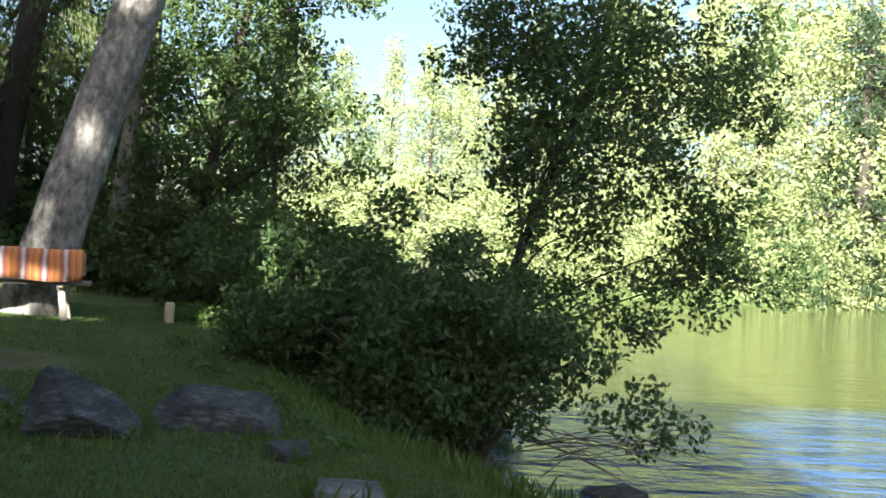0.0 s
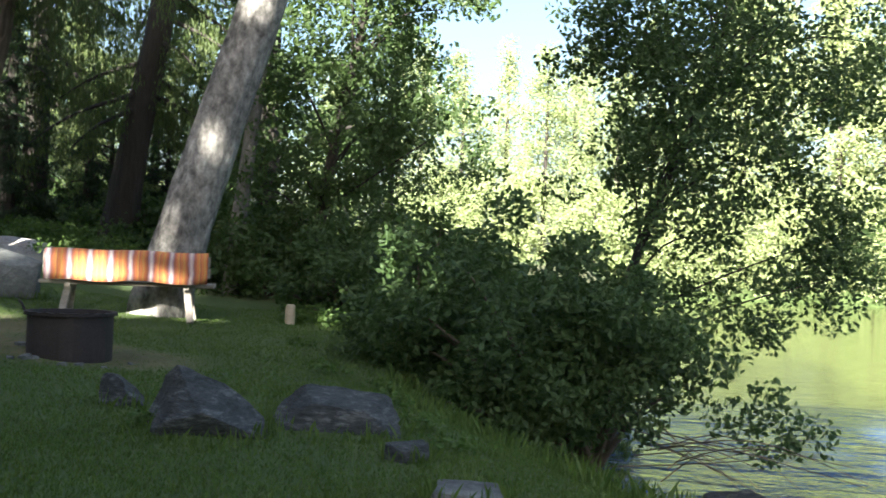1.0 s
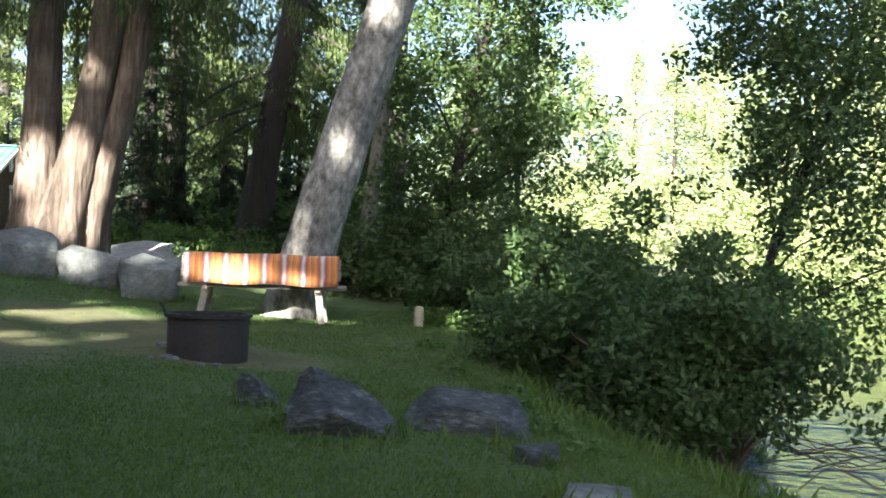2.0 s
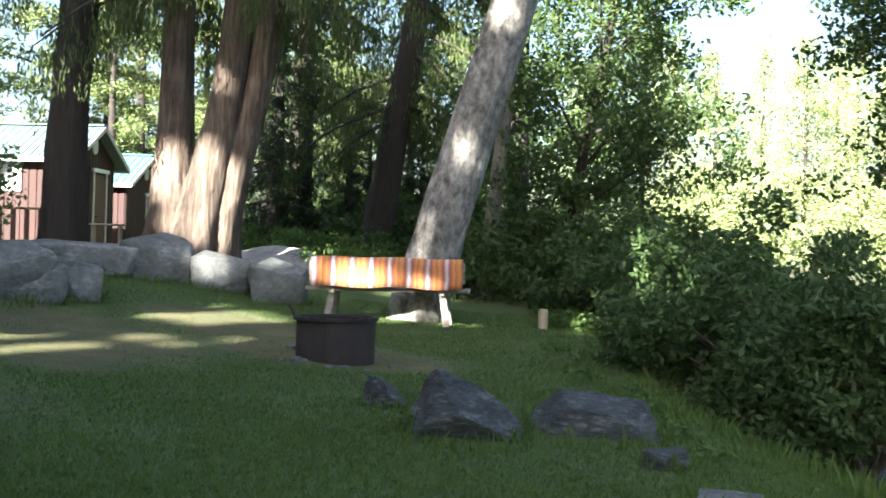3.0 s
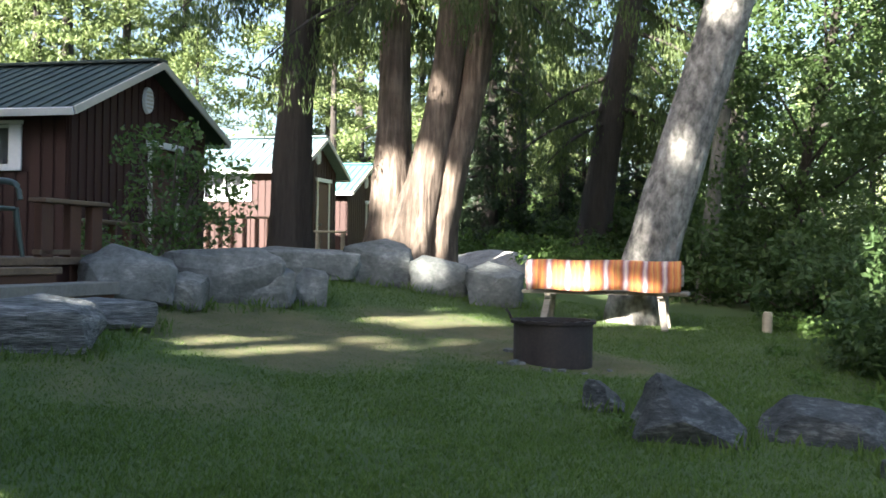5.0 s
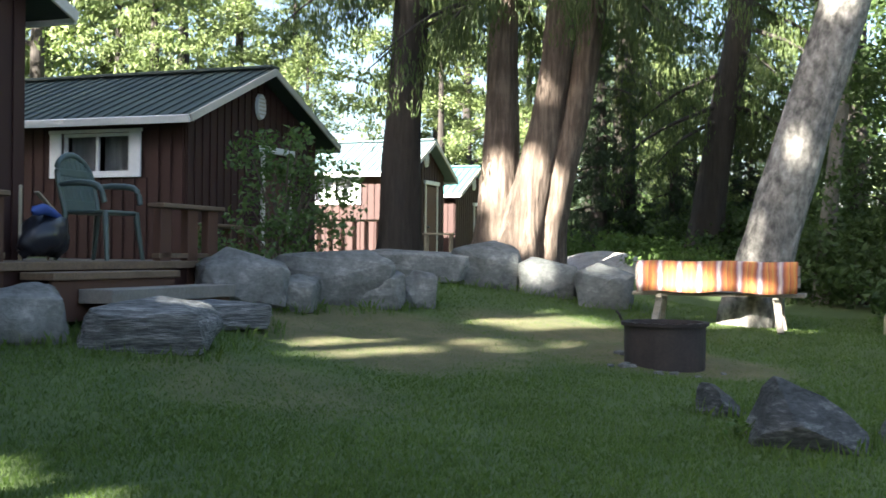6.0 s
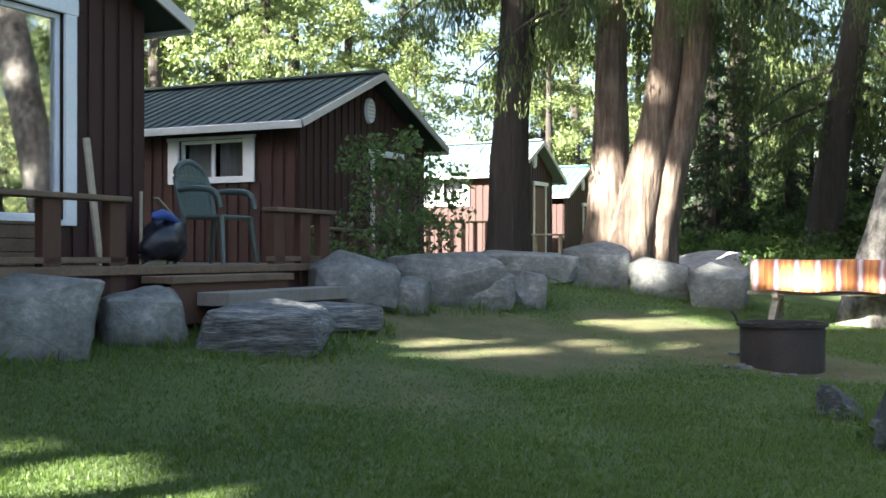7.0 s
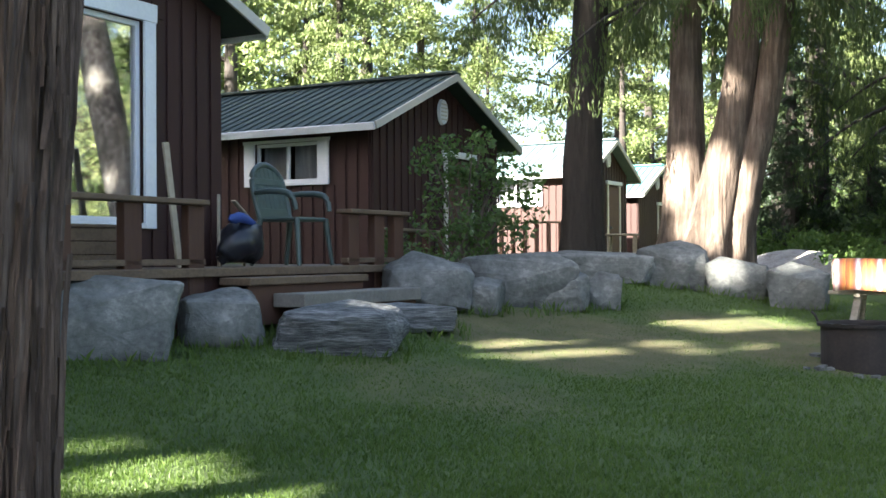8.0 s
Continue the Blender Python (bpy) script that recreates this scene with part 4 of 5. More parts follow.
def limbs_to(targets, trunk, seed, r=0.06):
    """Limbs that leave the trunk below their target and bend up to it."""
    rng = np.random.default_rng(seed)
    s = spine(trunk, 8)
    out = []
    for q in targets:
        k = np.argmin(np.abs(s[:, 2] - (q[2] - rng.uniform(0.6, 1.6))))
        p = s[k]
        mid = 0.5 * (p[:3] + q) + [0, 0, rng.uniform(0, 0.4)]
        rr = min(r, p[3] * 0.5)
        out.append([(*p[:3], rr), (*mid, rr * 0.6), (*q, rr * 0.2)])
    return out


def broadleaf(tall, wide, n, per, seed, leaf, leaf_size, spread, low=0.25, r=0.2, label="", group="", base=(0, 0, 0), lean=(0, 0), name="alder_tree", bark_mat=None, limbs=12):
    rng = np.random.default_rng(seed)
    trunk = [(0, 0, -0.3, r * 1.25), (0.1 * lean[0], 0.1 * lean[1], tall * 0.12, r), (0.5 * lean[0], 0.5 * lean[1], tall * 0.5, r * 0.7), (lean[0], lean[1], tall * 0.95, r * 0.15)]
    parts = []
    k = 7
    for i in range(k):
        z = tall * (low + (0.93 - low) * (i + 0.5) / k)
        w = wide * math.sin(math.pi * min(1, 0.22 + 0.78 * (i + 0.5) / k)) ** 0.8
        f = z / tall
        a = rng.uniform(0, 6.28)
        c = (lean[0] * f + 0.3 * w * math.cos(a), lean[1] * f + 0.3 * w * math.sin(a), z)
        parts.append(blob(n // k, c, (w, w, tall * 0.13), seed * 31 + i, 0.35))
    c = np.concatenate(parts)
    pick = c[rng.choice(len(c), limbs, replace=False)]
    return tree(name, base, trunk, limbs_to(pick, trunk, seed, r * 0.35), c, label, leaf, bark_mat or M_BARK_DARK, per, spread, leaf_size, seed, group=group, sides=10)


def conifer(tall, wide, seed, leaf, per, size, spread, low=0.1, r=0.25, droop=0.35, label="", group="", base=(0, 0, 0), name="fir_tree", whorls=26, arms=7, bark_mat=None, hang=0.35, aspect=0.22):
    rng = np.random.default_rng(seed)
    trunk = [(0, 0, -0.3, r * 1.4), (0, 0, tall * 0.06, r), (0.05, 0, tall * 0.5, r * 0.6), (0, 0, tall, 0.02)]
    cl, limbs = [], []
    for i in range(whorls):
        f = (i + rng.uniform(0, 0.8)) / whorls
        z = tall * (low + (0.98 - low) * f)
        reach = wide * (1 - f) ** 0.75 * rng.uniform(0.75, 1.1) + 0.15
        for j in range(arms):
            a = rng.uniform(0, 6.28)
            re = reach * rng.uniform(0.55, 1.1)
            d = np.array([math.cos(a), math.sin(a), 0])
            k = max(2, int(re / 0.3))
            q = np.linspace(0.25, 1, k)[:, None]
            pts = np.array([0, 0, z]) + d * re * q + np.array([0, 0, 1]) * (-droop * re * q ** 1.6)
            cl.append(pts + rng.normal(0, 0.08, pts.shape))
            if j < 1:
                limbs.append([(0, 0, z, 0.035), (*(pts[len(pts) // 2]), 0.025), (*pts[-1], 0.008)])
    return tree(name, base, trunk, limbs, np.concatenate(cl), label, leaf, bark_mat or M_BARK_DARK, per, spread, size, seed, hang, aspect, 10, group=group)


def put(src, x, y, turn, s=1.0, label="", z=None):
    ob = copy_thing(src, pose(x, y, (hgt(x, y) if z is None else z) - 0.05, 0, 0, turn) @ Matrix.Diagonal((s, s, s, 1)))
    if label:
        tagged(ob, label)
    return ob


# far bank: a sunlit wall of alder and cottonwood
FARG = "trees on the far bank"
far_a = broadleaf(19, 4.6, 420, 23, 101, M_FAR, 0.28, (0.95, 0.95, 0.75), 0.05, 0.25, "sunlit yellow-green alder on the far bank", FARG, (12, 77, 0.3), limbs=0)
far_b = broadleaf(22, 4.2, 420, 23, 102, M_FAR2, 0.27, (0.9, 0.9, 0.9), 0.04, 0.28, "tall haze-paled cottonwood on the far bank", FARG, (24, 84, 0.3), limbs=0, name="cottonwood_tree")
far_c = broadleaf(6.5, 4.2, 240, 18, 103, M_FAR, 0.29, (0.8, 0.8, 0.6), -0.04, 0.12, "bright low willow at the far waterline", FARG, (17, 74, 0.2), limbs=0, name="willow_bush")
rng = np.random.default_rng(9)
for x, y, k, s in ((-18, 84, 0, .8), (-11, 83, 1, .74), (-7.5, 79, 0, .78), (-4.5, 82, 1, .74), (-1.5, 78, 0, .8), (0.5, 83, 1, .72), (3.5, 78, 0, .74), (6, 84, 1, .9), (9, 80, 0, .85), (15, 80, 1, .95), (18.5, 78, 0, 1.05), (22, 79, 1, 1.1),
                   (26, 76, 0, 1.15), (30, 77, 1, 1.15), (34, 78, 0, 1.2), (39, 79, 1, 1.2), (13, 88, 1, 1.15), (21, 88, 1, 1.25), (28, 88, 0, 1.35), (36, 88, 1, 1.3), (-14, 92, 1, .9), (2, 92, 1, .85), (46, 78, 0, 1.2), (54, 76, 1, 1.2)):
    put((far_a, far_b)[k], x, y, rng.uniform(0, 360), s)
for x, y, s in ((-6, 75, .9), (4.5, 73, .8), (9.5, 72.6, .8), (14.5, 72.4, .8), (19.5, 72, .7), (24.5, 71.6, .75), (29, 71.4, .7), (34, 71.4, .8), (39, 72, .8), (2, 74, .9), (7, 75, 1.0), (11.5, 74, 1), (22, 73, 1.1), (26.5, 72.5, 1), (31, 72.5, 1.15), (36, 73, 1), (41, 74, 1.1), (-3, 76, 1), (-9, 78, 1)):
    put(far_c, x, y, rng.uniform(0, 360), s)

# left bank between birch and river
BANK = "trees on the near bank"
mid_a = broadleaf(13, 3.3, 330, 42, 111, M_ALDER, 0.15, (0.55, 0.55, 0.42), 0.12, 0.2, "shaded alder on the near bank", BANK, (-5.9, 21.5, 0.5))
for x, y, s in ((-6.6, 33, .5), (-4.6, 29, .5), (-7.6, 24.5, .7)):
    put(mid_a, x, y, rng.uniform(0, 360), s)

# a dark spreading alder behind the leaning trunk, its boughs reaching out toward the river
trunk = [(0, 0.5, -0.3, 0.13), (0.05, 0.5, 1.0, 0.1), (0.4, 0.4, 3.0, 0.08), (0.9, 0.2, 5.5, 0.07), (1.2, -0.2, 9.0, 0.03)]
cl = np.concatenate([blob(110, (0.7, -0.2, 3.9), (1.7, 1.3, 1.5), 221, 0.1), blob(50, (1.7, -0.4, 2.6), (1.2, 1.0, 0.7), 222, 0.1), blob(90, (0.9, -0.2, 6.4), (2.1, 1.8, 1.4), 223, 0.1),
                     blob(34, (-0.9, 0, 3.0), (1.0, 1.0, 1.4), 224, 0.1), blob(18, (2.5, -0.5, 5.0), (1.0, 0.7, 0.4), 225, 0.1), blob(40, (0.6, 0, 1.7), (1.6, 1.2, 0.6), 226, 0.1), blob(60, (0.6, 0, 8.6), (2.4, 2.0, 1.2), 227, 0.2)])
pick = cl[np.random.default_rng(4).choice(len(cl), 34, replace=False)]
tree("spreading_alder", (-4.2, 17.9, hgt(-4.2, 17.9)), trunk, limbs_to(pick, trunk, 5, 0.03), cl, "dark spreading alder with drooping leafy boughs", M_ALDER, M_BARK_DARK, 50, (0.36, 0.36, 0.24), 0.105, 228, hang=0.25, group=BANK)

# the alder that hangs over the water
trunk = [(0, 0, -0.4, 0.10), (0.25, 0.3, 0.9, 0.075), (0.8, 0.6, 2.6, 0.055), (1.5, 0.5, 4.6, 0.045), (1.9, 0.2, 7.0, 0.02)]
cl = np.concatenate([blob(120, (1.6, 0, 4.4), (1.9, 1.5, 1.3), 121, 0.1), blob(44, (1.6, -0.2, 2.9), (1.7, 1.3, 0.8), 122, 0.1), blob(16, (2.2, -0.3, 1.5), (1.1, 0.9, 0.5), 123, 0.1), blob(22, (1.7, -0.3, 2.3), (1.8, 1.2, 1.1), 129, 0.05), blob(12, (1.0, -0.2, 3.4), (1.2, 1.0, 0.8), 119, 0.05),
                     blob(60, (1.2, 0, 6.6), (2.2, 1.8, 1.4), 124, 0.2), blob(20, (3.2, -0.2, 2.1), (0.9, 0.8, 0.6), 125, 0.1), blob(30, (0.2, 0, 4.6), (0.9, 0.9, 1.0), 126, 0.1), blob(50, (0.6, 0.4, 8.2), (2.4, 1.8, 1.0), 127)])
pick = cl[np.random.default_rng(3).choice(len(cl), 40, replace=False)]
tree("overhanging_alder", (0.35, 13.6, hgt(0.35, 13.6)), trunk, limbs_to(pick, trunk, 3, 0.022), cl, "dark alder leaning out over the river", M_ALDER, M_BARK_DARK, 88, (0.36, 0.36, 0.28), 0.085, 120, group=BANK)

# the big bush on the bank, trailing twigs into the water
arch = spine([(1.0, -0.3, 0.7, 0), (1.6, -0.45, 0.6, 0), (2.1, -0.55, 0.3, 0), (2.45, -0.6, 0.02, 0)], 4)[:, :3]
arch = (np.concatenate([arch, arch * [0.85, 0.8, 0.7] + [0.1, 0, -0.1]]) - [0.2, 0, 0])[::4]
cl = np.concatenate([blob(150, (-0.35, 0.0, 0.75), (1.35, 1.1, 0.95), 131, 0.35), blob(36, (0.35, -0.1, 0.7), (0.75, 0.9, 0.75), 132, 0.3), blob(8, (1.05, -0.3, 0.75), (0.5, 0.5, 0.4), 133, 0.1), arch,
                     blob(60, (-1.5, 0.5, 0.5), (0.9, 0.8, 0.5), 134, 0.3), blob(40, (-0.4, -0.5, 0.1), (0.9, 0.6, 0.5), 136, 0.2)])
tw = [[(0.4, 0, -0.5, 0.04), (*(c * 0.6 + [0.1, 0, -0.1]), 0.025), (*c, 0.006)] for c in cl[::9]]
for k in range(15):
    a = rng.uniform(-0.9, 0.35)
    l = rng.uniform(0.7, 1.7)
    ox, oz = rng.uniform(0.5, 1.2), rng.uniform(-0.5, 0.1)
    tw.append([(ox, -0.3, oz, 0.007), (0.9 + 0.5 * l, -0.3 + 0.5 * l * a, -0.3 + rng.uniform(-.1, .4), 0.0055), (0.9 + l, -0.3 + l * a, -0.45 + rng.uniform(-.1, .5), 0.003)])
tree("riverside_bush", (0.0, 10.7, -0.3), None, tw, cl, "dense dark leafy bush trailing bare twigs over the water", M_BUSH, M_TWIG, 120, (0.3, 0.3, 0.24), 0.08, 130, category="bush")

# undergrowth behind the bench and along the bank
UNDER = "undergrowth shrubs"
sh = blob(120, (0, 0, 0.7), (1.3, 1.1, 0.75), 141, 0.3)
shrub = tree("shrub", (-3.3, 16.2, 0.2), None, [[(0, 0, -0.1, 0.03), (*(c * 0.6), 0.02), (*c, 0.005)] for c in sh[::8]], sh, "shaded leafy undergrowth shrub", M_ALDER, M_TWIG, 40, (0.3, 0.3, 0.22), 0.11, 140, group=UNDER, category="bush")
for x, y, s in ((-1.9, 14.8, .9), (-4.6, 17.5, 1.1), (-6.3, 18.5, 1.1), (-2.2, 17.6, 1.2), (-7.6, 19.6, 1.0), (-9.3, 20.5, .8), (-0.9, 15.8, .9), (-5.5, 21, 1.3), (-8, 23, 1.4), (-10.5, 24, 1.3), (-12.5, 27, 1.2)):
    put(shrub, x, y, rng.uniform(0, 360), s)
lit = tree("sunlit_shrub", (-9.6, 18.6, 0.9), None, None, blob(60, (0, 0, 0.3), (1.1, 0.9, 0.35), 145, 0.2), "low bright sunlit shrub behind the boulders", M_UNDER, M_TWIG, 40, (0.25, 0.25, 0.15), 0.09, 146, group=UNDER, category="bush")
put(lit, -8.6, 18.0, 40, 1.0)
put(lit, -8.3, 20.3, 70, 1.5)
put(lit, -9.9, 21.3, 120, 1.7)
put(lit, -2.6, 13.7, 90, 0.45)
put(lit, -10.6, 19.6, 140, 0.9)
put(lit, -3.3, 14.2, 200, 0.4)
put(lit, -7.2, 18.0, 20, 0.7)
put(lit, -7.3, 16.7, 250, 0.9)
cl = np.concatenate([blob(56, (0, 0, 0.7), (0.85, 0.8, 0.6), 151, 0.1), blob(30, (0.1, 0, 1.5), (0.55, 0.5, 0.42), 152, 0.05), blob(10, (0.75, 0.1, 1.15), (0.25, 0.3, 0.5), 154, 0.05)])
tree("cabin_shrub", (-9.0, 9.25, 0.7), None, [[(0, 0, -0.1, 0.02), (*(c * [0.4, 0.4, 0.6]), 0.014), (*c, 0.004)] for c in cl[::3]], cl, "leafy young shrub before the cabin's gable", M_SHRUB, M_TWIG, 34, (0.2, 0.18, 0.16), 0.075, 153, category="bush")

# pale leaning birch behind the bench, and a slimmer one
bx, by = -4.8, 13.05
birch = [(0, 0, -0.3, 0.44), (0.0, 0.0, 0.12, 0.37), (0.10, 0.04, 0.7, 0.32), (0.5, 0.2, 2.2, 0.295), (1.05, 0.42, 4.2, 0.275), (1.75, 0.7, 7.0, 0.22), (2.2, 1.0, 11.0, 0.1)]
cl = np.concatenate([blob(50, (2.0, 0.9, 9.0), (2.4, 2.2, 1.4), 161), blob(60, (2.2, 1.0, 11.0), (2.6, 2.6, 1.6), 162)])
tree("leaning_cottonwood", (bx, by, hgt(bx, by)), birch, limbs_to(cl[::9], birch, 16, 0.05), cl, "thick pale-barked trunk leaning over behind the bench", M_ALDER, M_BARK_BIRCH, 40, (0.5, 0.5, 0.4), 0.14, 160, sides=28, rough=0.035, ribs=5)
slim = [(0, 0, -0.3, 0.16), (0.05, 0, 0.8, 0.13), (0.25, 0.1, 3.0, 0.11), (0.4, 0.2, 5.5, 0.1), (0.4, 0.3, 9, 0.05)]
cl = blob(70, (0.4, 0.2, 7.8), (2.4, 2.4, 2.6), 163)
tree("slim_alder", (-5.3, 17.4, hgt(-5.3, 17.4)), slim, limbs_to(cl[::7], slim, 17, 0.04), cl, "slim grey alder trunk in the shade", M_ALDER, M_BARK_GREY, 40, (0.5, 0.5, 0.4), 0.14, 164, sides=14)

# cedars
CED = "big cedars behind the boulders"
def cedar(base, stems, seed, label, bark_mat=None, boughs=20, low=4.5):
    t = thing("cedar_tree", base, 0, label, "tree", CED)
    rng = np.random.default_rng(seed)
    cl = []
    for k, st in enumerate(stems):
        v, f = tube(st, 26, 8, 0.05, seed + k, 6)
        child("trunk", mesh_from("trunk", v, f, bark_mat or M_BARK_CEDAR, True), t)
        s = spine(st, 8)
        limbs = []
        for j in range(boughs):
            p = s[np.argmin(np.abs(s[:, 2] - (low + (10.5 - low) * rng.uniform(0, 1) ** 1.7)))]
            a = rng.uniform(0, 6.28)
            re = rng.uniform(0.9, 2.6)
            d = np.array([math.cos(a), math.sin(a), 0])
            q = np.linspace(0.3, 1, 8)[:, None]
            pts = p[:3] + d * re * q - np.array([0, 0, 1]) * (0.55 * re * q ** 1.5)
            limbs.append([(*p[:3], 0.05), (*pts[3], 0.03), (*pts[-1], 0.008)])
            drop = rng.uniform(0.12, 0.3)
            for m in range(4):
                cl.append(pts + np.array([0, 0, -drop * m]) + rng.normal(0, 0.1, pts.shape))
        for l in limbs:
            v, f = tube(l, 5, 4)
            child("limb", mesh_from("limb", v, f, M_BARK_DARK, True), t)
    v, f = leaves(np.concatenate(cl), 24, (0.15, 0.15, 0.26), 0.115, seed + 50, 0.75, 0.2)
    child("crown", mesh_from("crown", v, f, M_CEDAR), t)
    return t


zc = hgt(-8.9, 14.4)
cedar((-8.9, 14.4, zc), [
    [(-0.5, -0.1, -0.3, 0.62), (-0.44, 0, 0.4, 0.44), (-0.42, 0, 1.3, 0.31), (-0.46, 0.1, 3.0, 0.235), (-0.44, 0.1, 6.5, 0.21), (-0.4, 0.1, 13, 0.08)],
    [(0.0, -0.2, -0.3, 0.60), (0.06, -0.15, 0.4, 0.42), (0.26, -0.1, 1.4, 0.29), (0.56, 0, 3.2, 0.22), (0.78, 0, 6.5, 0.2), (0.9, 0, 13, 0.08)],
    [(0.25, 0.08, -0.3, 0.46), (0.36, 0.08, 0.5, 0.30), (0.60, 0.12, 1.6, 0.215), (0.98, 0.2, 3.4, 0.19), (1.22, 0.25, 6.5, 0.19), (1.4, 0.3, 12, 0.07)]],
    171, "cluster of great fluted cedar trunks with sunlit feet", None, 22, 4.4)
# on these three cedars the shade is put into near-black bark
cedar((-10.9, 13.9, hgt(-10.9, 13.9)), [[(0, 0, -0.3, 0.42), (0, 0, 0.5, 0.33), (0.05, 0, 2.2, 0.28), (0.2, 0, 5, 0.24), (0.3, 0, 14, 0.08)]], 175, "straight shade-darkened cedar trunk beside the cabins", M_BARK_DARK, 30, 5.2)
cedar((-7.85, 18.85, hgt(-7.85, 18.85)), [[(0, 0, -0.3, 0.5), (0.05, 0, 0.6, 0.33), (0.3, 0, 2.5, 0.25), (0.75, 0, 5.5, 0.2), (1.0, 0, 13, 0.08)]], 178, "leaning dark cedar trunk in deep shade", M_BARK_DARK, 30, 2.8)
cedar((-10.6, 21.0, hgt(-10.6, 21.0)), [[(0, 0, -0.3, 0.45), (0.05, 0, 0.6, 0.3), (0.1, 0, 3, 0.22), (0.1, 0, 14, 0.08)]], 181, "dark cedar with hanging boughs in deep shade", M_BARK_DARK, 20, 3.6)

# firs and the woods behind the cabins
FOR = "woods behind the cabins"
fir = conifer(6.2, 1.9, 191, M_FIR, 16, 0.16, (0.16, 0.16, 0.1), 0.05, 0.22, 0.3, "dark green fir with level boughs", FOR, (-16.5, 33, 0.9))
for x, y, s in ((-10.3, 19.5, .85), (-9.0, 20.2, .6), (-10.9, 20.6, .85), (-12.4, 23.0, .9), (-9.6, 25, .75), (-13.4, 27.5, 1.0), (27.5, 73.5, 3.2), (32.5, 75, 3.5), (-8.0, 21.6, .5)):
    put(fir, x, y, rng.uniform(0, 360), s)
for x, y, s in ((-9.0, 28.6, .36),):
    put(mid_a, x, y, rng.uniform(0, 360), s, "low sunlit alder among the firs")
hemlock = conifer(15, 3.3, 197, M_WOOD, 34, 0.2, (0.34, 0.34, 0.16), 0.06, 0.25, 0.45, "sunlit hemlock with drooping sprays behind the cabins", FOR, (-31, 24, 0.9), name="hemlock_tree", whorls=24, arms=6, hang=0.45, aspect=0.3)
for x, y, s in ((-25.5, 21, .8), (-33, 20.5, 1.1), (-28.5, 30, .8), (-34.5, 33, 1.2), (-27, 37, 1.0), (-38, 26, 1.3), (-22, 36, .8), (-18.5, 40, .85), (-31, 14, .9), (-36, 15, 1.2)):
    put(hemlock, x, y, rng.uniform(0, 360), s)
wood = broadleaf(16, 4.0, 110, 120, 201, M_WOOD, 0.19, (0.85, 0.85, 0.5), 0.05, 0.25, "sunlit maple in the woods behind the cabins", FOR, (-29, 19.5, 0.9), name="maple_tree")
for x, y, s in ((-12.4, 28, .34), (-10.6, 25.6, .32), (-9.6, 22.6, .26), (-11.2, 25.0, .34), (-8.2, 20.6, .17), (-9.0, 27.5, .27), (-15.5, 31, .3), (-26, 28, .5), (-37, 33, 1.0), (-22.5, 31, .62), (-29, 42, 1.1), (-40, 20, 1.1), (-43, 29, 1.3), (-28, 48, 1.1), (-36, 47, 1.3), (-44, 38, 1.3), (-20, 54, .6), (-12, 56, .55), (-38, 12, 1.1), (-30.5, 26.5, .75)):
    put(wood, x, y, rng.uniform(0, 360), s)

# rough cedar trunk close beside the camera
cedar_near = thing("near_cedar", (-3.68, 1.38, hgt(-3.68, 1.38)), 0, "rough red-brown cedar trunk close by", "tree")
v, f = tube([(0, 0, -0.3, 0.40), (0, 0, 0.3, 0.31), (0.02, 0.05, 1.4, 0.285), (0.09, 0.19, 4, 0.26), (0.2, 0.4, 9, 0.18)], 72, 16, 0.025, 7, 11)
near_trunk = child("trunk", mesh_from("trunk", v, f, M_BARK_NEAR, True), cedar_near)
srng = np.random.default_rng(31)
for k in range(290):
    a, z0, l = srng.uniform(-2.2, 0.9), srng.uniform(0.0, 2.7), srng.uniform(0.2, 0.8)
    w, out = srng.uniform(0.005, 0.016), srng.uniform(-0.004, 0.010)
    drift = srng.uniform(-0.12, 0.12)
    vs = []
    for q in np.linspace(0, 1, 6):
        z = z0 + l * q
        rad = 0.287 + 0.03 * max(0, 1 - z) + out * (1.5 if q in (0, 1) else 1.0)
        aa_ = a + drift * q + srng.normal(0, 0.012)
        ww = w * (0.35 + 0.65 * math.sin(math.pi * min(0.95, 0.15 + 0.8 * q))) / rad
        for da, dr in ((-ww, -0.014), (0, 0.004), (ww, -0.014)):
            vs.append((0.024 * z + math.cos(aa_ + da) * (rad + dr), 0.05 * z + math.sin(aa_ + da) * (rad + dr), z))
    fs = [(3 * i + j, 3 * i + j + 1, 3 * i + j + 4, 3 * i + j + 3) for i in range(5) for j in range(2)]
    child("bark_strip", mesh_from("bark_strip", vs, fs, M_BARK_NEAR), near_trunk)

rng = np.random.default_rng(19)
# unseen trees behind the camera, placed to shade the lawn; they show in the window panes
BACK = "trees behind the lawn"


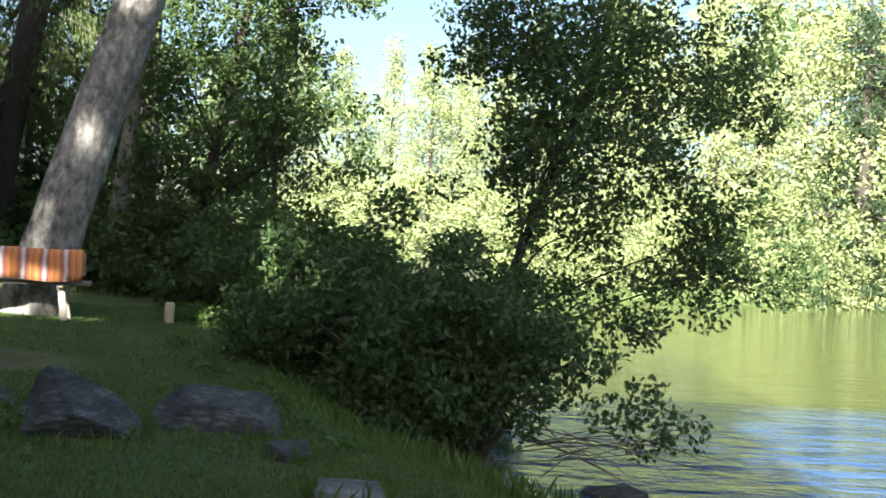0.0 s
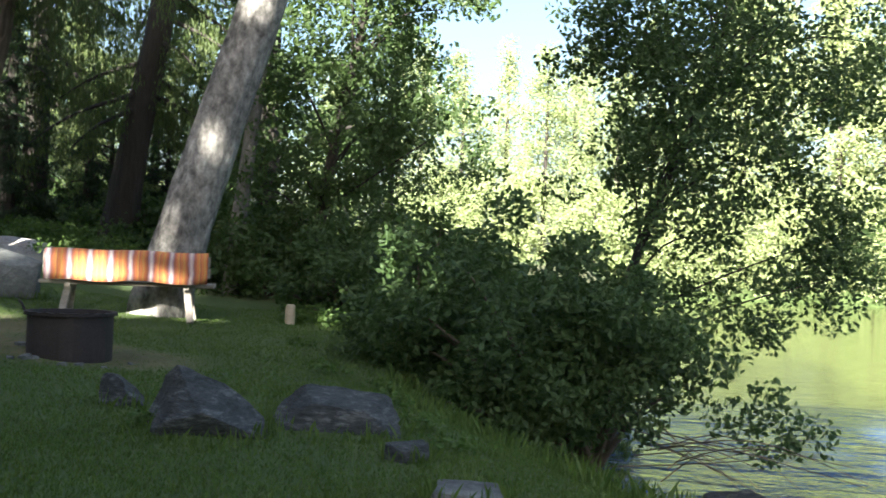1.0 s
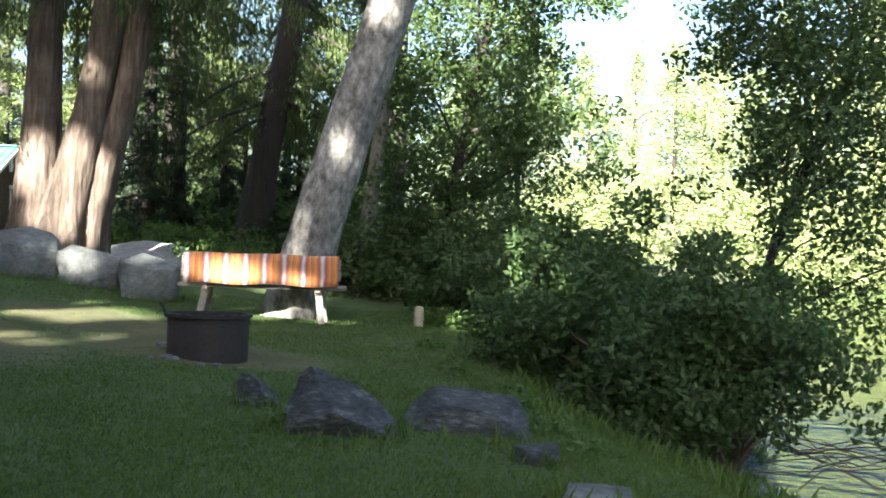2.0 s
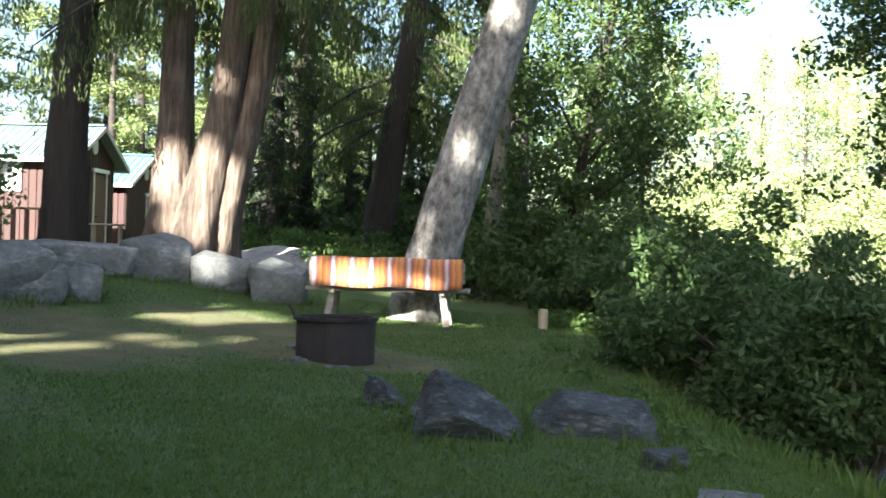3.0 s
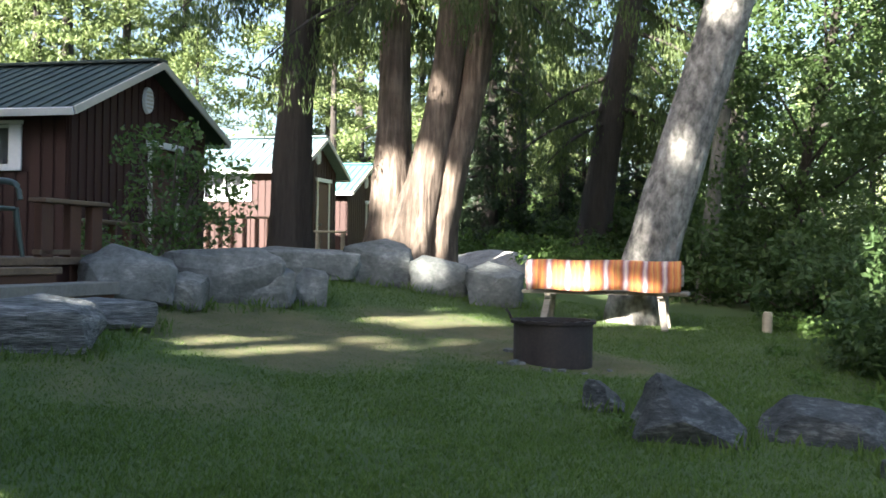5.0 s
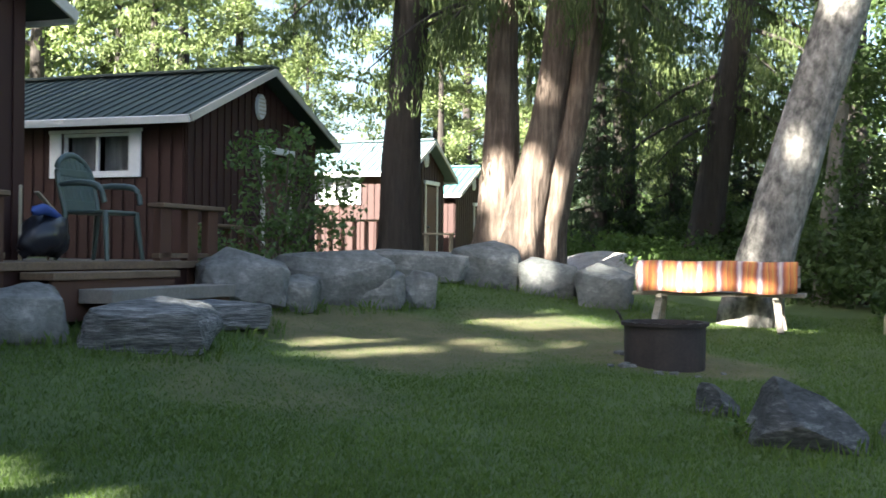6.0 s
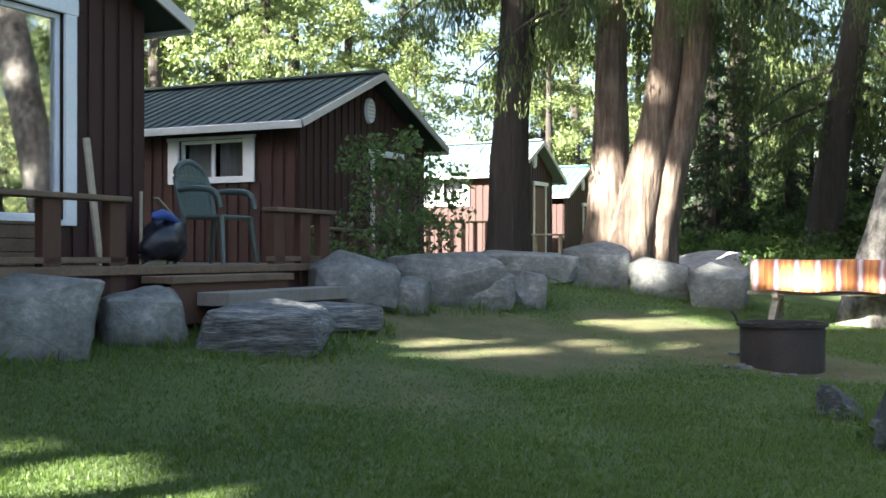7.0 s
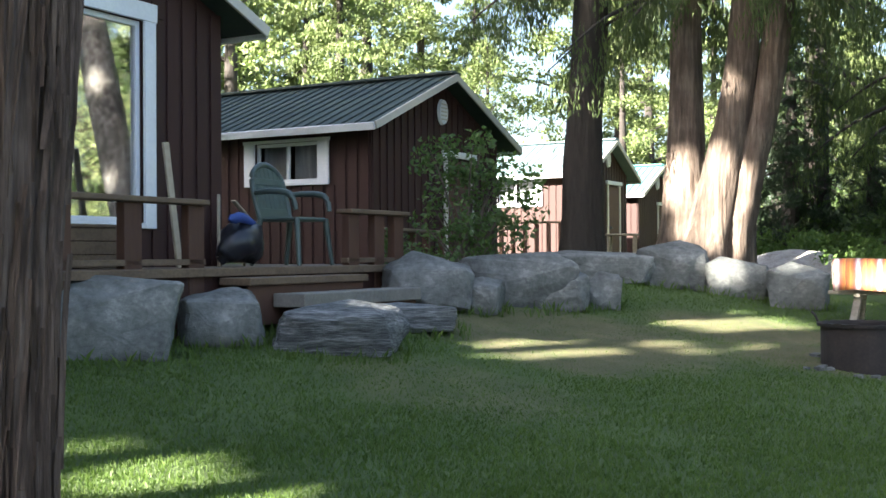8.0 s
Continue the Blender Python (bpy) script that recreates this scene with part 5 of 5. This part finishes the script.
def canopy_tree(u, v, tall, wide, seed, low=0.2):
    """A tall dense alder at u across and v along the sun's direction, its crown open where sunbeams pass."""
    x, y = -SUN_AZ[1] * u - SUN_AZ[0] * v, SUN_AZ[0] * u - SUN_AZ[1] * v
    base = np.array([x, y, hgt(x, y)])
    trunk = [(0, 0, -0.3, 0.3), (0.05, 0, tall * 0.12, 0.22), (0.1, 0.1, tall * 0.5, 0.15), (0, 0, tall * 0.95, 0.03)]
    k = 8
    cl = np.concatenate([blob(26, (0, 0, tall * (low + (0.95 - low) * (i + 0.5) / k)), (wide, wide, tall * 0.075), seed * 37 + i, 0.1, 0.2) for i in range(k)])
    t = tree("alder_tree", tuple(base), trunk, limbs_to(cl[::26], trunk, seed, 0.06), None, "unseen tall dense alder placed to shade the lawn", M_ALDER, M_BARK_DARK, 0, 0, 0, seed, group=BACK, sides=10)
    lv, lf = leaves(cl, 34, (0.6, 0.6, 0.5), 0.42, seed)
    # leaves in the way of a sun spot are left out
    keep = ~in_gap(lv.reshape(-1, 4, 3).mean(1) + base)
    lv = lv.reshape(-1, 4, 3)[keep].reshape(-1, 3)
    child("crown", mesh_from("crown", lv, np.arange(len(lv)).reshape(-1, 4), M_ALDER), t)
    return t


for k in range(12):
    canopy_tree(-19.1 + 1.75 * k, -11.5 - 0.6 * math.sin(2.1 * k), (15.2 if k < 6 else 17.0 if k < 10 else 16.3) + 0.6 * math.sin(1.3 * k), 1.35, 301 + k)
for k in range(11):
    canopy_tree(-18.2 + 1.75 * k, -14.2 - 0.6 * math.sin(1.7 * k), (16.2 if k < 6 else 17.8 if k < 10 else 17.3) + 0.6 * math.sin(2.3 * k), 1.35, 331 + k)
woods = broadleaf(17, 5.2, 200, 14, 219, M_ALDER, 0.75, (1.2, 1.2, 1.0), 0.02, 0.3, "dense woods closing the view behind the lawn", BACK, (-46, -6, 0.8), limbs=0)
for k in range(17):
    a = radians(178 + 9.2 * k)
    d = 41 + 3 * math.sin(2.3 * k)
    put(woods, d * math.cos(a), d * math.sin(a), 50 * k, 0.95 + 0.1 * math.sin(1.7 * k))


# ---- grass ----
def grass(name, x, y, tall, seed, mat, label, wide=0.008):
    """Single bent blades standing on the ground at x, y."""
    rng = np.random.default_rng(seed)
    n = len(x)
    h = tall * rng.uniform(0.5, 1.3, n)
    a = rng.uniform(0, 2 * np.pi, n)
    lean = rng.uniform(0.1, 0.7, n) * h
    b = a + rng.uniform(-1, 1, n) + np.pi / 2
    z = height(x, y) - 0.01
    w = wide * rng.uniform(0.7, 1.4, n)
    base = np.stack([x, y, z], -1)
    side = np.stack([np.cos(b) * w, np.sin(b) * w, 0 * w], -1)
    mid = base + np.stack([np.cos(a) * lean * 0.35, np.sin(a) * lean * 0.35, h * 0.6], -1)
    tip = base + np.stack([np.cos(a) * lean, np.sin(a) * lean, h], -1)
    v = np.stack([base - side, base + side, tip, mid - side * 0.7], 1).reshape(-1, 3)
    ob = new(name, mesh_from(name, v, np.arange(4 * n).reshape(-1, 4), mat))
    return tagged(ob, label, "grass", kind="stuff")


rng = np.random.default_rng(77)
n = 420000
az = np.radians(rng.uniform(-14, 74, n))
dist = 3.2 + 12.5 * rng.uniform(0, 1, n) ** 1.15
x, y = -np.sin(az) * dist, np.cos(az) * dist
patch = np.sin(2.1 * x + 1.2 * y) * np.sin(1.7 * y - 0.8 * x + 2) + 0.5 * np.sin(5.3 * x) * np.sin(4.7 * y)
ok = (shore(y) - x > 0.45) & (rng.uniform(0, 1, n) > 0.42 * worn(x, y) + 0.12 - 0.3 * patch) & (x > -8.6)
grass("lawn_grass", x[ok], y[ok], 0.036 * (1 - 0.5 * worn(x[ok], y[ok])), 78, M_BLADE, "short shaded lawn grass with worn patches", 0.0045)
n = 9000
y = rng.uniform(5, 14, n)
x = shore(y) - rng.uniform(0.25, 2.0, n) ** 1.3
ok = rng.uniform(0, 1, n) < 0.5 + 0.5 * np.sin(2.3 * x + 3.1 * y)
grass("bank_grass", x[ok], y[ok], 0.17, 79, M_BLADE, "longer tufted grass on the river bank", 0.01)

# longer tufts round the boulders and weeds on the slope
rocks = [(o.location.x, o.location.y, max(o.dimensions.x, o.dimensions.y) / 2) for o in scene.objects if o.name.startswith("boulder")]
bx_, by_ = [], []
for cx, cy, r in rocks:
    k = int(260 * r) + 40
    a = rng.uniform(0, 6.28, k)
    d = r * rng.uniform(0.75, 1.25, k)
    bx_.append(cx + d * np.cos(a))
    by_.append(cy + d * np.sin(a))
grass("rock_grass", np.concatenate(bx_), np.concatenate(by_), 0.11, 80, M_BLADE, "longer grass tufts at the feet of boulders", 0.008)
wc = [(-2.45, 6.6), (-0.9, 7.6), (-1.2, 8.4), (-2.0, 9.6), (-1.4, 9.4), (-0.6, 6.9), (-2.6, 11.2), (-2.2, 12.2)]
wx = np.concatenate([x + rng.normal(0, 0.08, 26) for x, y in wc])
wy = np.concatenate([y + rng.normal(0, 0.08, 26) for x, y in wc])
v, f = leaves(np.stack([wx, wy, height(wx, wy) + 0.07], -1), 3, (0.07, 0.07, 0.06), 0.055, 81)
tagged(new("lawn_weeds", mesh_from("lawn_weeds", v, f, M_UNDER)), "small broad-leaved weeds scattered in the grass", "weeds", kind="stuff")
